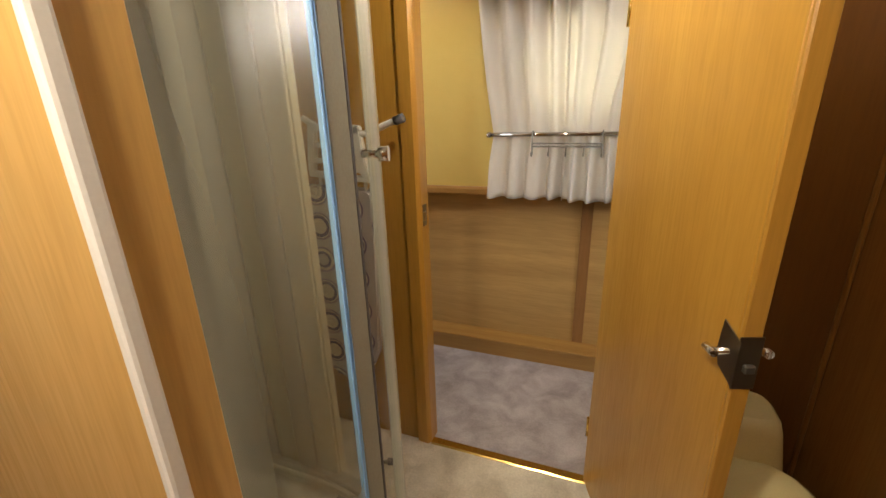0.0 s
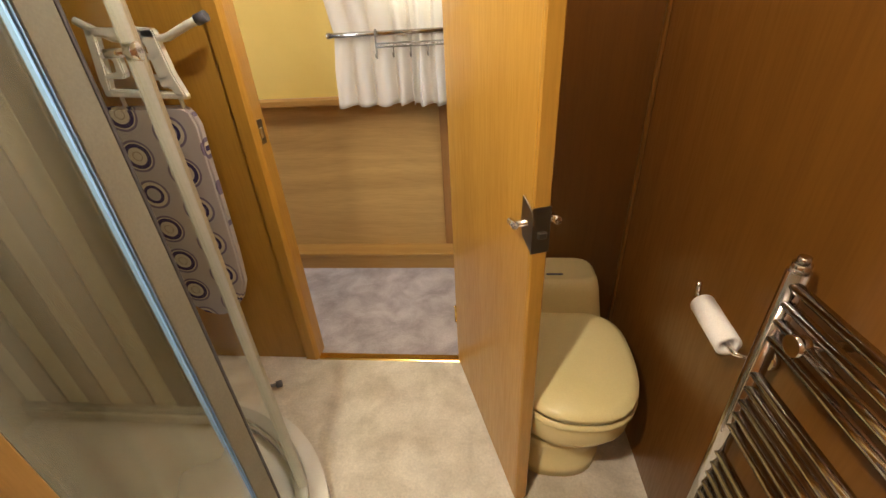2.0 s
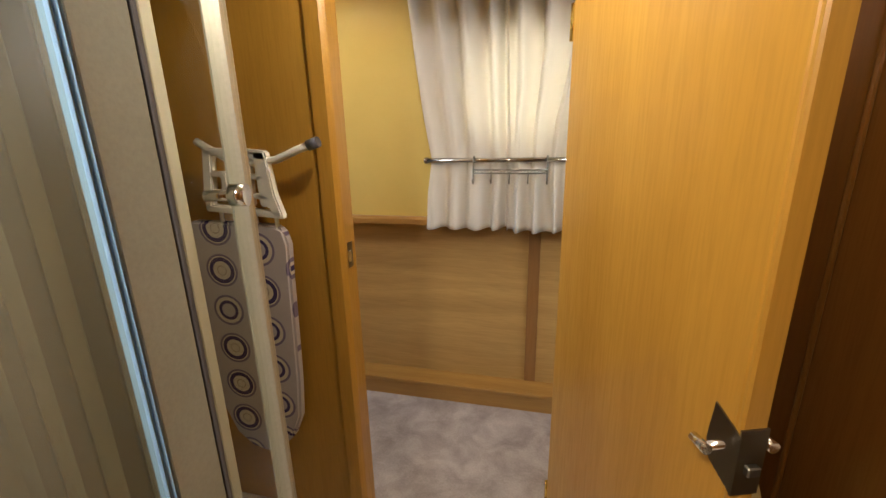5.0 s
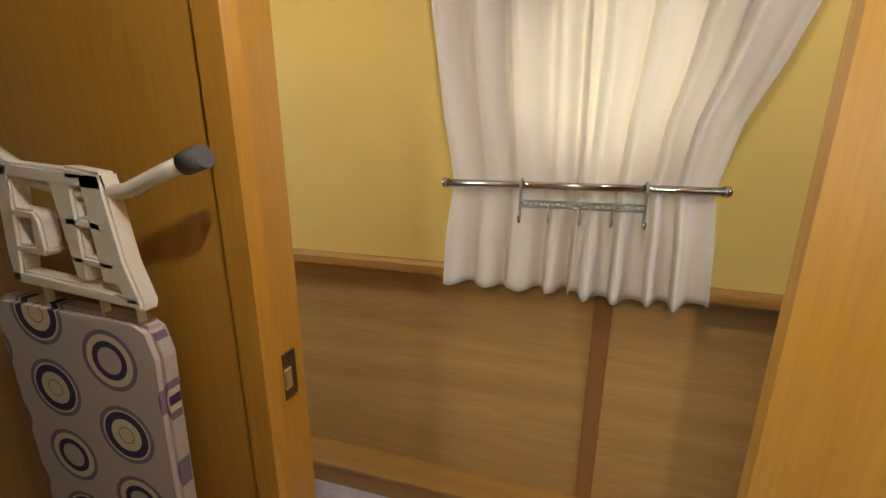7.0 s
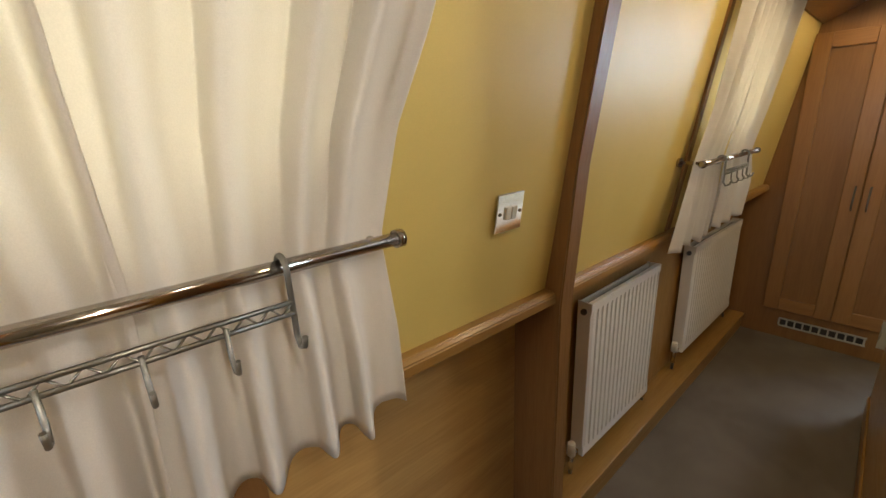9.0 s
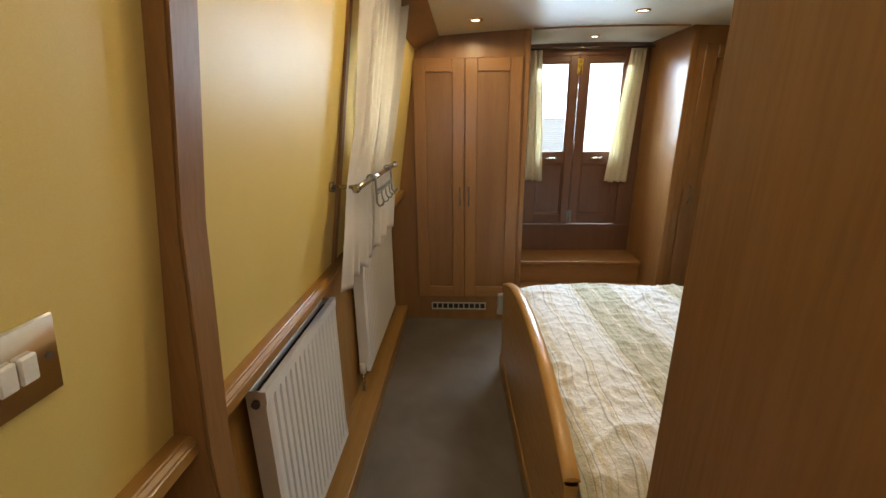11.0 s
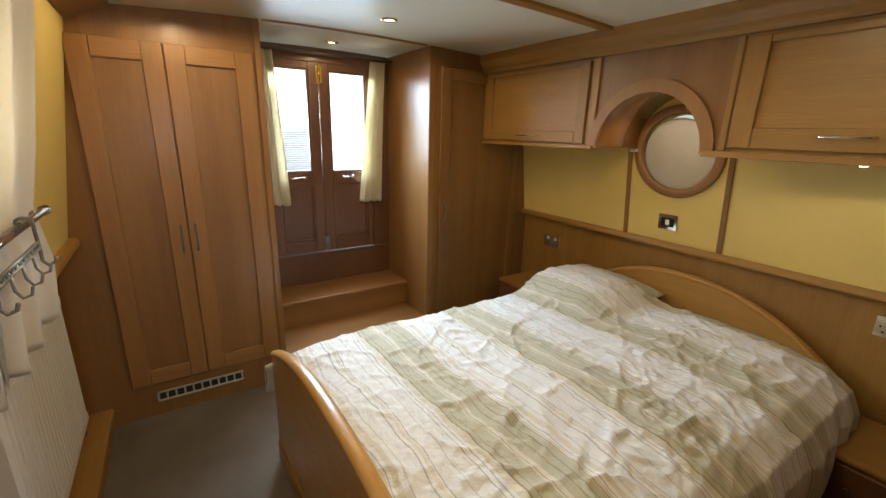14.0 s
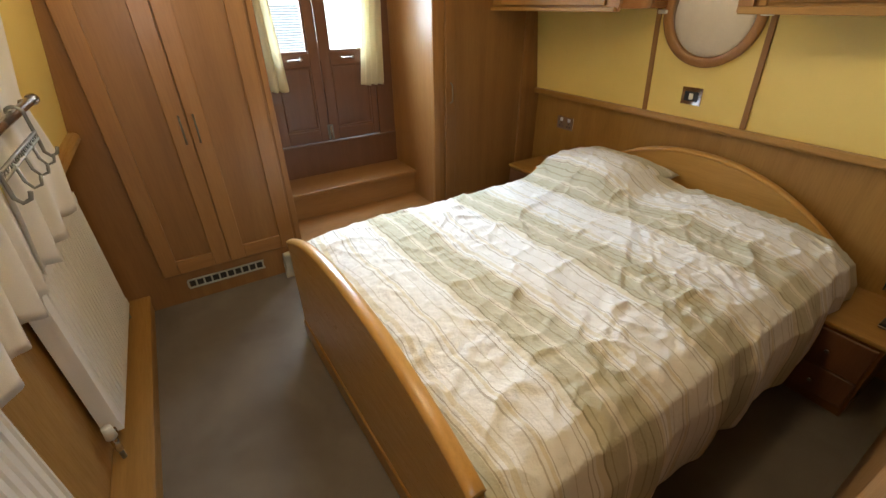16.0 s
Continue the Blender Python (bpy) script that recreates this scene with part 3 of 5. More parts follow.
part("keeper", bm_box(0.002, 0.006, -0.664, -0.648, 0.985, 1.02, 0.001), CHROME, strike)

# ---- headboard side ----
HOLE3 = (2.47, 1.385, 0.20)
structure("wall_head_left", sheet(2.735, XW, 0.89, 1.95, wall_b, -0.03), YELLOW, "yellow laminate panel over the bed", "wall")
structure("wall_head_centre", sheet(2.21, 2.735, 0.89, 1.95, wall_b, -0.03, HOLE3), YELLOW, "yellow laminate panel with a porthole", "wall")
structure("wall_head_right", sheet(X_PART, 2.21, 0.89, 1.95, wall_b, -0.03), YELLOW, "yellow laminate panel over the bedside", "wall")
structure("wall_head_lower", bm_box(X_PART, XW, YB - 0.06, YB - 0.02, 0.0, 0.90, 0), OAK_TAN, "oak-veneered lower wall behind the bed", "wall")
structure("wall_head_outside", bm_box(X_PART - 0.05, 4.5, -2.86, -2.84, -0.1, 1.1, 0), WHITE, "plain outer hull side", "hull")
structure("trim_ledge_head", bm_prism([(YB - 0.03, 0.865), (YB + 0.028, 0.865), (YB + 0.034, 0.875), (YB + 0.028, 0.90), (YB - 0.03, 0.90)], "x", X_PART, XW, 0.003), OAK_X, "rounded oak rail over the bed head", "dado rail")
for x in (2.735, 2.21):
    structure("trim_strip", bm_prism([(wall_b(0.9) - 0.006, 0.90), (wall_b(0.9) + 0.008, 0.90), (wall_b(1.4) + 0.008, 1.40), (wall_b(1.4) - 0.006, 1.40)], "x", x - 0.013, x + 0.013, 0.002), OAKP_Z, "narrow oak strip between yellow panels", "trim")

win3, lathe3, m3 = porthole(*HOLE3, wall_b, -1, "window_3")
part("timber_ring", lathe3([(0.192, 0.03), (0.192, -0.012), (0.197, -0.017), (0.230, -0.017), (0.236, -0.011), (0.236, 0.0)]), OAKW_Z, win3, "turned oak ring")
bung = thing("porthole_bung", (2.47, wall_b(1.2) + 0.01, 1.2), "padded cream fabric cover pushed into the porthole", "porthole cover")
bb = bmesh.new()
bmesh.ops.create_uvsphere(bb, u_segments=40, v_segments=16, radius=0.183)
bmesh.ops.scale(bb, vec=(1, 1, 0.09), verts=bb.verts)
bmesh.ops.transform(bb, matrix=m3 @ Matrix.Translation((0.002, -0.008, -0.012)) @ Matrix.Rotation(radians(90), 4, "X"), verts=bb.verts)
for f in bb.faces:
    f.smooth = True
part("pad", bb, BUNG, bung)

# ---- end wall, recess, steps, rear doors ----
structure("wall_recess_right", bm_box(XW + 0.02, XR + 0.08, -1.76, -1.725, 0.0, 1.96, 0.002), OAKW_Z, "oak-veneered side of the companionway", "wall")
structure("wall_recess_left", bm_box(XW + 0.02, XR + 0.08, -0.765, -0.73, 0.0, 1.96, 0.002), OAKW_Z, "oak-veneered side of the companionway", "wall")
structure("wall_rear_below", merge(bm_box(XR - 0.004, XR + 0.06, -1.725, -0.765, 0.0, 0.572, 0.002), bm_box(XR - 0.012, XR + 0.05, -1.725, -0.765, 0.572, 0.584, 0.003)), MAHOG_Z, "dark mahogany panel under the rear doors", "wall")
structure("wall_rear_1", bm_box(XR, XR + 0.06, -0.84, -0.765, 0.585, 1.96, 0.002), MAHOG_Z, "dark mahogany frame beside the rear doors", "wall")
structure("wall_rear_2", bm_box(XR, XR + 0.06, -1.725, -1.60, 0.585, 1.96, 0.002), MAHOG_Z, "dark mahogany frame beside the rear doors", "wall")
structure("wall_rear_top", bm_box(XR, XR + 0.06, -1.60, -0.84, 1.87, 1.96, 0.002), MAHOG_Y, "dark mahogany head over the rear doors", "wall")
structure("wall_stern_1", bm_box(XR, XR + 0.05, -0.73, 0.4, -0.1, 2.0, 0), WHITE, "plain stern bulkhead", "hull")
structure("wall_stern_2", bm_box(XR, XR + 0.05, -2.86, -1.76, -0.1, 2.0, 0), WHITE, "plain stern bulkhead", "hull")


def rear_door(y0, y1, pane_y0, pane_y1, name, handle_y):
    t = thing(name, (XR + 0.02, (y0 + y1) / 2, 0.59), "dark mahogany rear door with an upper glass pane, closed", "door")
    tagged(t, kind="structure")
    x0, x1 = XR + 0.008, XR + 0.048
    part("stile", bm_box(x0, x1, y0, pane_y0, 0.59, 1.87, 0.003), MAHOG_Z, t)
    part("stile", bm_box(x0, x1, pane_y1, y1, 0.59, 1.87, 0.003), MAHOG_Z, t)
    part("rail", bm_box(x0, x1, pane_y0, pane_y1, 1.825, 1.87, 0.003), MAHOG_Y, t)
    part("rail", bm_box(x0, x1, pane_y0, pane_y1, 1.08, 1.16, 0.003), MAHOG_Y, t)
    part("rail", bm_box(x0, x1, pane_y0, pane_y1, 0.59, 0.67, 0.003), MAHOG_Y, t)
    part("panel", bm_box(x0 + 0.014, x1 - 0.01, pane_y0, pane_y1, 0.67, 1.08, 0.002), MAHOG_Z, t)
    for a, b, c, d in ((pane_y0, pane_y1, 0.67, 0.685), (pane_y0, pane_y1, 1.065, 1.08), (pane_y0, pane_y0 + 0.015, 0.685, 1.065), (pane_y1 - 0.015, pane_y1, 0.685, 1.065)):
        part("moulding", bm_box(x0 + 0.004, x0 + 0.016, a, b, c, d, 0.004), MAHOG_Z, t)
    for a, b, c, d in ((pane_y0, pane_y1, 1.16, 1.172), (pane_y0, pane_y1, 1.813, 1.825), (pane_y0, pane_y0 + 0.012, 1.172, 1.813), (pane_y1 - 0.012, pane_y1, 1.172, 1.813)):
        part("glazing_bead", bm_box(x0 + 0.004, x0 + 0.02, a, b, c, d, 0.003), MAHOG_Z, t)
    p = part("pane", bm_box(x0 + 0.021, x0 + 0.026, pane_y0, pane_y1, 1.16, 1.825, 0), GLASS, t, "clear window pane")
    p.visible_shadow = False
    h = part("handle", bm_tube([(x0 - 0.025, handle_y - 0.045, 1.125), (x0 - 0.028, handle_y, 1.125), (x0 - 0.025, handle_y + 0.045, 1.122)], 0.006), CHROME, t, "chrome lever handle")
    part("rose", bm_cyl((x0, handle_y - 0.04, 1.125), (x0 - 0.025, handle_y - 0.04, 1.125), 0.011), CHROME, h)
    return t


rear_door(-1.219, -0.842, -1.154, -0.935, "door_2", -1.05)
rear_door(-1.598, -1.223, -1.553, -1.289, "door_3", -1.40)
bolt = thing("barrel_bolt", (XR, -1.222, 0.62), "chrome barrel bolt where the rear doors meet", "bolt")
part("plate", bm_box(XR + 0.0, XR + 0.007, -1.245, -1.205, 0.60, 0.70, 0.001), STEEL, bolt)
part("bar", bm_cyl((XR - 0.006, -1.225, 0.595), (XR - 0.006, -1.225, 0.69), 0.006), CHROME, bolt)
part("knob", bm_cyl((XR - 0.006, -1.225, 0.66), (XR - 0.025, -1.225, 0.66), 0.005), CHROME, bolt)
latch = thing("door_latch", (XR, -1.222, 1.78), "brass latch at the top of the rear doors", "latch")
part("plate", bm_box(XR, XR + 0.007, -1.245, -1.20, 1.74, 1.85, 0.002), BRASS, latch)
part("bar", bm_cyl((XR - 0.006, -1.222, 1.75), (XR - 0.006, -1.222, 1.84), 0.007), BRASS, latch)

structure("step_lower", merge(bm_box(XW - 0.02, XR, -1.725, -0.765, 0.0, 0.155, 0), bm_box(XW - 0.045, XR - 0.004, -1.725, -0.765, 0.155, 0.18, 0.006, 2)), OAKW_Y, "lower oak step below the rear doors", "step")
structure("step_upper", merge(bm_box(3.913, XR - 0.004, -1.725, -0.765, 0.18, 0.335, 0), bm_box(3.889, XR - 0.004, -1.725, -0.765, 0.335, 0.363, 0.006, 2)), OAKW_Y, "upper oak step below the rear doors", "step")

# ---- wardrobe and cupboard ----
def shaker_door(t, x, y0, y1, z0, z1, stile, handle=None, frame_mat=None, panel_mat=None):
    """A framed door in the plane x, facing -x."""
    d = part("door", bm_box(x - 0.008, x, y0 + 0.01, y1 - 0.01, z0 + 0.01, z1 - 0.01, 0), panel_mat or OAKP_Z, t)
    f = frame_mat or OAKW_Z
    part("stile", bm_box(x - 0.022, x - 0.004, y0, y0 + stile, z0, z1, 0.003), f, d)
    part("stile", bm_box(x - 0.022, x - 0.004, y1 - stile, y1, z0, z1, 0.003), f, d)
    part("rail", bm_box(x - 0.0215, x - 0.004, y0 + stile, y1 - stile, z0, z0 + stile, 0.003), OAKW_Y, d)
    part("rail", bm_box(x - 0.0215, x - 0.004, y0 + stile, y1 - stile, z1 - stile, z1, 0.003), OAKW_Y, d)
    if handle:
        hy, h0, h1 = handle
        part("handle", bm_tube([(x - 0.022, hy, h0), (x - 0.045, hy, h0 + 0.012), (x - 0.045, hy, h1 - 0.012), (x - 0.022, hy, h1)], 0.004), STEEL, d, "slim steel bar handle")
    return d


wardrobe = thing("wardrobe", (XW + 0.28, -0.33, 0.0), "built-in oak wardrobe with two framed doors, closed", "wardrobe")
part("body", bm_prism([(-0.762, 0.0), (0.20, 0.0), (0.20, 0.93), (wall_y(1.93), 1.96), (-0.762, 1.96)], "x", XW, XR - 0.004, 0.003), OAKP_Z, wardrobe)
part("corner_post", bm_box(XW - 0.004, XW + 0.02, -0.768, -0.735, 0.0, 1.95, 0.004), OAKW_Z, wardrobe)
shaker_door(wardrobe, XW - 0.002, -0.362, -0.035, 0.19, 1.79, 0.078, (-0.335, 0.86, 0.99))
shaker_door(wardrobe, XW - 0.002, -0.722, -0.366, 0.19, 1.79, 0.078, (-0.395, 0.86, 0.99))

grille = thing("vent_grille", (XW, -0.33, 0.08), "white slotted air grille in the wardrobe plinth", "vent grille")
# dark sheet in place of the shade behind the slots
part("backing", bm_box(XW - 0.003, XW - 0.001, -0.52, -0.136, 0.085, 0.128, 0), SHADOWGAP, grille)
for z0, z1 in ((0.078, 0.087), (0.126, 0.135)):
    part("frame_bar", bm_box(XW - 0.010, XW - 0.002, -0.528, -0.128, z0, z1, 0.001), ALU, grille)
for i in range(11):
    y = -0.525 + i * 0.0392
    part("slat", bm_box(XW - 0.009, XW - 0.002, y, y + 0.009, 0.087, 0.126, 0.001), ALU, grille)

cupboard = thing("cupboard", (XW + 0.28, -2.17, 0.0), "tall built-in oak corner cupboard beside the steps", "cupboard")
part("body", bm_box(XW, XR - 0.004, -2.64, -1.763, 0.0, 1.96, 0.003), OAKP_Z, cupboard)
part("corner_post", bm_box(XW - 0.004, XW + 0.03, -1.765, -1.722, 0.0, 1.95, 0.006, 2), OAKW_Z, cupboard)
shaker_door(cupboard, XW - 0.002, -2.50, -1.80, 0.12, 1.84, 0.075, (-1.835, 0.88, 1.0), OAKP_Z)

# ---- overhead lockers ----
YF = -2.15


def locker_door(t, x0, x1, z0, z1, st, hx0, hx1, hz):
    d = part("door", bm_box(x0 + 0.01, x1 - 0.01, YF, YF + 0.007, z0 + 0.01, z1 - 0.01, 0), OAK_X, t)
    part("stile", bm_box(x0, x0 + st, YF + 0.002, YF + 0.020, z0, z1, 0.003), OAK_Z, d)
    part("stile", bm_box(x1 - st, x1, YF + 0.002, YF + 0.020, z0, z1, 0.003), OAK_Z, d)
    part("rail", bm_box(x0 + st, x1 - st, YF + 0.002, YF + 0.0195, z0, z0 + st, 0.003), OAK_X, d)
    part("rail", bm_box(x0 + st, x1 - st, YF + 0.002, YF + 0.0195, z1 - st * 0.35, z1, 0.003), OAK_X, d)
    part("handle", bm_tube([(hx0, YF + 0.018, hz), (hx0 + 0.012, YF + 0.045, hz), (hx1 - 0.012, YF + 0.045, hz), (hx1, YF + 0.018, hz)], 0.0045), CHROME, d, "chrome bow handle")


lock_a = thing("overhead_locker", (3.15, -2.35, 1.40), "oak overhead locker with a drop-front door, closed", "locker", "lockers over the bed")
part("body", bm_prism([(wall_b(1.4) + 0.004, 1.40), (YF, 1.40), (YF, 1.90), (wall_b(1.9) + 0.004, 1.90)], "x", 2.70, XW - 0.003), OAK_X, lock_a)
part("bottom_lip", bm_box(2.69, XW - 0.024, YF - 0.02, YF + 0.028, 1.388, 1.408, 0.004, 2), OAK_X, lock_a)
part("stile", bm_box(2.70, 2.745, YF, YF + 0.012, 1.41, 1.82, 0.003), OAK_Z, lock_a)
locker_door(lock_a, 2.756, 3.56, 1.415, 1.812, 0.06, 3.075, 3.24, 1.447)
lock_b = thing("overhead_locker", (1.75, -2.35, 1.40), "oak overhead locker with a drop-front door, closed", "locker", "lockers over the bed")
part("body", bm_prism([(wall_b(1.4) + 0.004, 1.40), (YF, 1.40), (YF, 1.90), (wall_b(1.9) + 0.004, 1.90)], "x", X_PART + 0.003, 2.11), OAK_X, lock_b)
part("bottom_lip", bm_box(X_PART + 0.003, 2.165, YF - 0.02, YF + 0.028, 1.388, 1.412, 0.004, 2), OAK_X, lock_b)
part("stile", bm_box(2.085, 2.11, YF, YF + 0.012, 1.412, 1.82, 0.003), OAK_Z, lock_b)
locker_door(lock_b, 1.36, 2.075, 1.425, 1.812, 0.075, 1.665, 1.808, 1.472)

arch = thing("arched_surround", (2.425, -2.3, 1.40), "arched oak surround with a glossy vault over the porthole", "arch surround")
AC, AR = 2.425, 0.262
poly = [(2.112, 1.402), (AC - AR, 1.402)] + [(AC - AR * math.cos(a), 1.402 + AR * math.sin(a)) for a in np.linspace(0.06, math.pi - 0.06, 30)] + [(AC + AR, 1.402), (2.698, 1.402), (2.698, 1.90), (2.112, 1.90)]
part("fascia", bm_prism(poly, "y", YF - 0.018, YF + 0.002), OAKP_Z, arch)
ring = [(AC - 0.303 * math.cos(a), 1.398 + 0.303 * math.sin(a)) for a in np.linspace(0, math.pi, 36)] + [(AC + 0.252 * math.cos(a), 1.395 + 0.252 * math.sin(a)) for a in np.linspace(0, math.pi, 36)]
part("arch_trim", bm_prism(ring, "y", YF + 0.003, YF + 0.016), OAKW_Z, arch, "oak arch trim")
vb = bmesh.new()
rows = []
for a in np.linspace(0, math.pi, 40):
    rows.append([vb.verts.new((AC - r * math.cos(a), y, 1.402 + r * math.sin(a))) for r, y in ((AR, YF - 0.004), (AR, wall_b(1.5) + 0.01), (AR + 0.012, wall_b(1.5) + 0.01), (AR + 0.012, YF - 0.004))])
for a, b in zip(rows, rows[1:]):
    for k in range(4):
        vb.faces.new((a[k], b[k], b[(k + 1) % 4], a[(k + 1) % 4])).smooth = True
bmesh.ops.recalc_face_normals(vb, faces=vb.faces)
VAULT = wood("glossy_vault", (0.24, 0.10, 0.03), (0.36, 0.17, 0.055), "x", 0.10, 0.5, 0.8)
part("vault", vb, VAULT, arch, "glossy bent-plywood vault")
for sx in (-1, 1):
    part("tab", bm_box(2.47 + sx * 0.235 - 0.022, 2.47 + sx * 0.235 + 0.022, wall_b(1.385) + 0.004, wall_b(1.385) + 0.03, 1.375, 1.393, 0.002), PLASTIC, bung, "small cream tab")
part("light_ring", bm_cyl((AC, -2.30, 1.402 + AR - 0.006), (AC, -2.30, 1.402 + AR + 0.002), 0.028, seg=24), CHROME, arch, "small chrome lamp rim")
structure("trim_cornice", bm_prism([(YF - 0.02, 1.825), (YF + 0.022, 1.825), (YF + 0.03, 1.84), (YF + 0.03, 1.86), (YF + 0.055, 1.895), (YF + 0.055, 1.945), (YF - 0.02, 1.945)], "x", X_PART, XW, 0.002), OAK_X, "moulded oak cornice over the lockers", "cornice")

# ---- bed ----
def foot_y(x):
    return -0.588 - (2.98 - x) * 0.033


def rail_arch(x, x0, x1, low, high):
    u = (x - (x0 + x1) / 2) / ((x1 - x0) / 2)
    return low + (high - low) * (1 - abs(u) ** 2.2)


bed = thing("bed", (2.3, -1.55, 0.0), "oak-veneered double bed frame with arched ends", "bed")
xs = np.linspace(1.66, 2.985, 40)


def end_board(bottom, thick, face, low, high, cap):
    bm = bmesh.new()
    rows = []
    for x in xs:
        z, y = rail_arch(x, 1.66, 2.985, low, high), face(x)
        if cap:
            prof = [(y + 0.010 * math.cos(a) * 1.0 - thick / 2 + (thick / 2 - 0.004) * math.cos(a), z + 0.015 * math.sin(a)) for a in np.linspace(0, 2 * math.pi, 14, endpoint=False)]
        else:
            prof = [(y, bottom), (y, z), (y - thick, z), (y - thick, bottom)]
        rows.append([bm.verts.new((x, yy, zz)) for yy, zz in prof])
    for a, b in zip(rows, rows[1:]):
        for k in range(len(a)):
            f = bm.faces.new((a[k], b[k], b[(k + 1) % len(a)], a[(k + 1) % len(a)]))
            f.smooth = cap
    bm.faces.new(rows[0])
    bm.faces.new(rows[-1])
    bmesh.ops.recalc_face_normals(bm, faces=bm.faces)
    return bm


part("footboard", end_board(0.05, 0.036, foot_y, 0.53, 0.672, False), BED_OAK, bed)
part("foot_cap", end_board(0, 0.036, foot_y, 0.53, 0.672, True), BED_OAK, bed, "rounded golden oak capping")
part("skirt", turned(bm_box(0, 1.325, -0.030, 0.008, 0.0, 0.10, 0.004), Matrix.Translation((1.66, foot_y(1.66), 0)) @ Matrix.Rotation(math.atan2(foot_y(2.985) - foot_y(1.66), 1.325), 4, "Z")), OAK_X, bed)
part("headboard", end_board(0.10, 0.03, lambda x: -2.545, 0.50, 0.750, False), BED_OAK, bed)
part("head_cap", end_board(0, 0.03, lambda x: -2.545, 0.50, 0.750, True), BED_OAK, bed)
for x in (1.67, 2.95):
    part("side_rail", bm_box(x, x + 0.025, -2.55, -0.66, 0.14, 0.32, 0.004), OAK_Y, bed)
single("mattress", bm_box(1.70, 2.945, -2.54, -0.67, 0.30, 0.50, 0.04, 3), MATTRESS, "cream mattress in the bed frame, mostly covered", "mattress", at=(2.3, -1.6, 0.30))
# solid base, its colour holding the shade under the mattress
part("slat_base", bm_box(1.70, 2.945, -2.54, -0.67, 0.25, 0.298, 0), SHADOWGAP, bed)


def fbm(x, y, s):
    return noise.fractal(Vector((x * s, y * s, 3.1)), 0.9, 2.0, 4)


def duvet():
    bm = bmesh.new()
    uv = bm.loops.layers.uv.new("UVMap")
    nx, ny = 210, 270
    # outline across the bed: far hem, over the top, near hem
    prof = [(3.035, 0.33), (3.03, 0.42), (3.005, 0.51), (2.95, 0.555), (2.80, 0.575), (2.45, 0.59), (2.1, 0.60), (1.80, 0.59), (1.66, 0.565), (1.585, 0.52), (1.545, 0.43), (1.535, 0.32), (1.535, 0.235), (1.54, 0.165)]
    seg = [0.0]
    for a, b in zip(prof, prof[1:]):
        seg.append(seg[-1] + math.dist(a, b))
    grid = []
    for j in range(ny):
        v = j / (ny - 1)
        y = -0.630 - v * 1.83
        row = []
        for i in range(nx):
            s = i / (nx - 1) * seg[-1]
            x, z = float(np.interp(s, seg, [p[0] for p in prof])), float(np.interp(s, seg, [p[1] for p in prof]))
            top = min(1.0, max(0.0, (z - 0.40) / 0.14))
            # pillows under and beside the cover
            far = math.exp(-((x - 2.74) / 0.32) ** 4 - ((y + 2.26) / 0.24) ** 4)
            near = math.exp(-((x - 1.98) / 0.32) ** 4 - ((y + 2.27) / 0.22) ** 4)
            z += top * (0.125 * far + 0.015 * near)
            foot = math.exp(-((y + 0.60) / 0.10) ** 2)
            z -= 0.055 * foot * top
            yy = y + 0.03 * (x - 2.98) * foot + (0.075 * foot if x > 3.0 else 0.0)
            # creases: long soft folds running slantwise and small rumples
            d = 0.010 * noise.noise(Vector((x * 2.4 + y * 1.6, y * 2.0 - x * 1.2, 0.3)))
            ridge = 1 - abs(noise.noise(Vector((x * 3.5 + y * 2.8, y * 1.1 - x * 1.4, 7.7)))) * 2.8
            d += 0.006 * max(0.0, ridge) ** 5
            ridge2 = 1 - abs(noise.noise(Vector((x * 7 - y * 3.0, y * 5.5 + x * 2.0, 1.7)))) * 2.6
            d += 0.008 * max(0.0, ridge2) ** 5
            ridge3 = 1 - abs(noise.noise(Vector((x * 17 + y * 10.0, y * 12.0 - x * 4.0, 5.2)))) * 2.4
            d += 0.008 * max(0.0, ridge3) ** 4 * (0.4 + 0.6 * noise.noise(Vector((x * 2, y * 2, 9.0))) + 0.3)
            d += 0.0035 * fbm(x, y, 22)
            side = 1 - top
            xx = x + side * (0.010 * math.sin(y * 17 + 2.3 * math.sin(y * 4.1)) + 0.006 * math.sin(y * 37)) * (-1 if x < 2 else 0.6)
            zz = z + d * (0.3 + 0.7 * top) + (0.02 * math.sin(y * 2.6 + 0.8) * side if x < 2 else 0)
            row.append((bm.verts.new((xx, yy, zz)), (s, -y + 0.015 * math.sin(x * 3.0))))
        grid.append(row)
    for j in range(ny - 1):
        for i in range(nx - 1):
            q = (grid[j][i], grid[j][i + 1], grid[j + 1][i + 1], grid[j + 1][i])
            f = bm.faces.new([p[0] for p in q])
            f.smooth = True
            for lp, p in zip(f.loops, q):
                lp[uv].uv = p[1]
    bmesh.ops.recalc_face_normals(bm, faces=bm.faces)
    ob = single("duvet", bm, DUVET, "crumpled striped cream, olive and white duvet on the bed", "duvet", at=(2.3, -1.5, 0.50))
    sol = ob.modifiers.new("thickness", "SOLIDIFY")
    sol.thickness, sol.offset = 0.018, -1
    return ob


duvet()


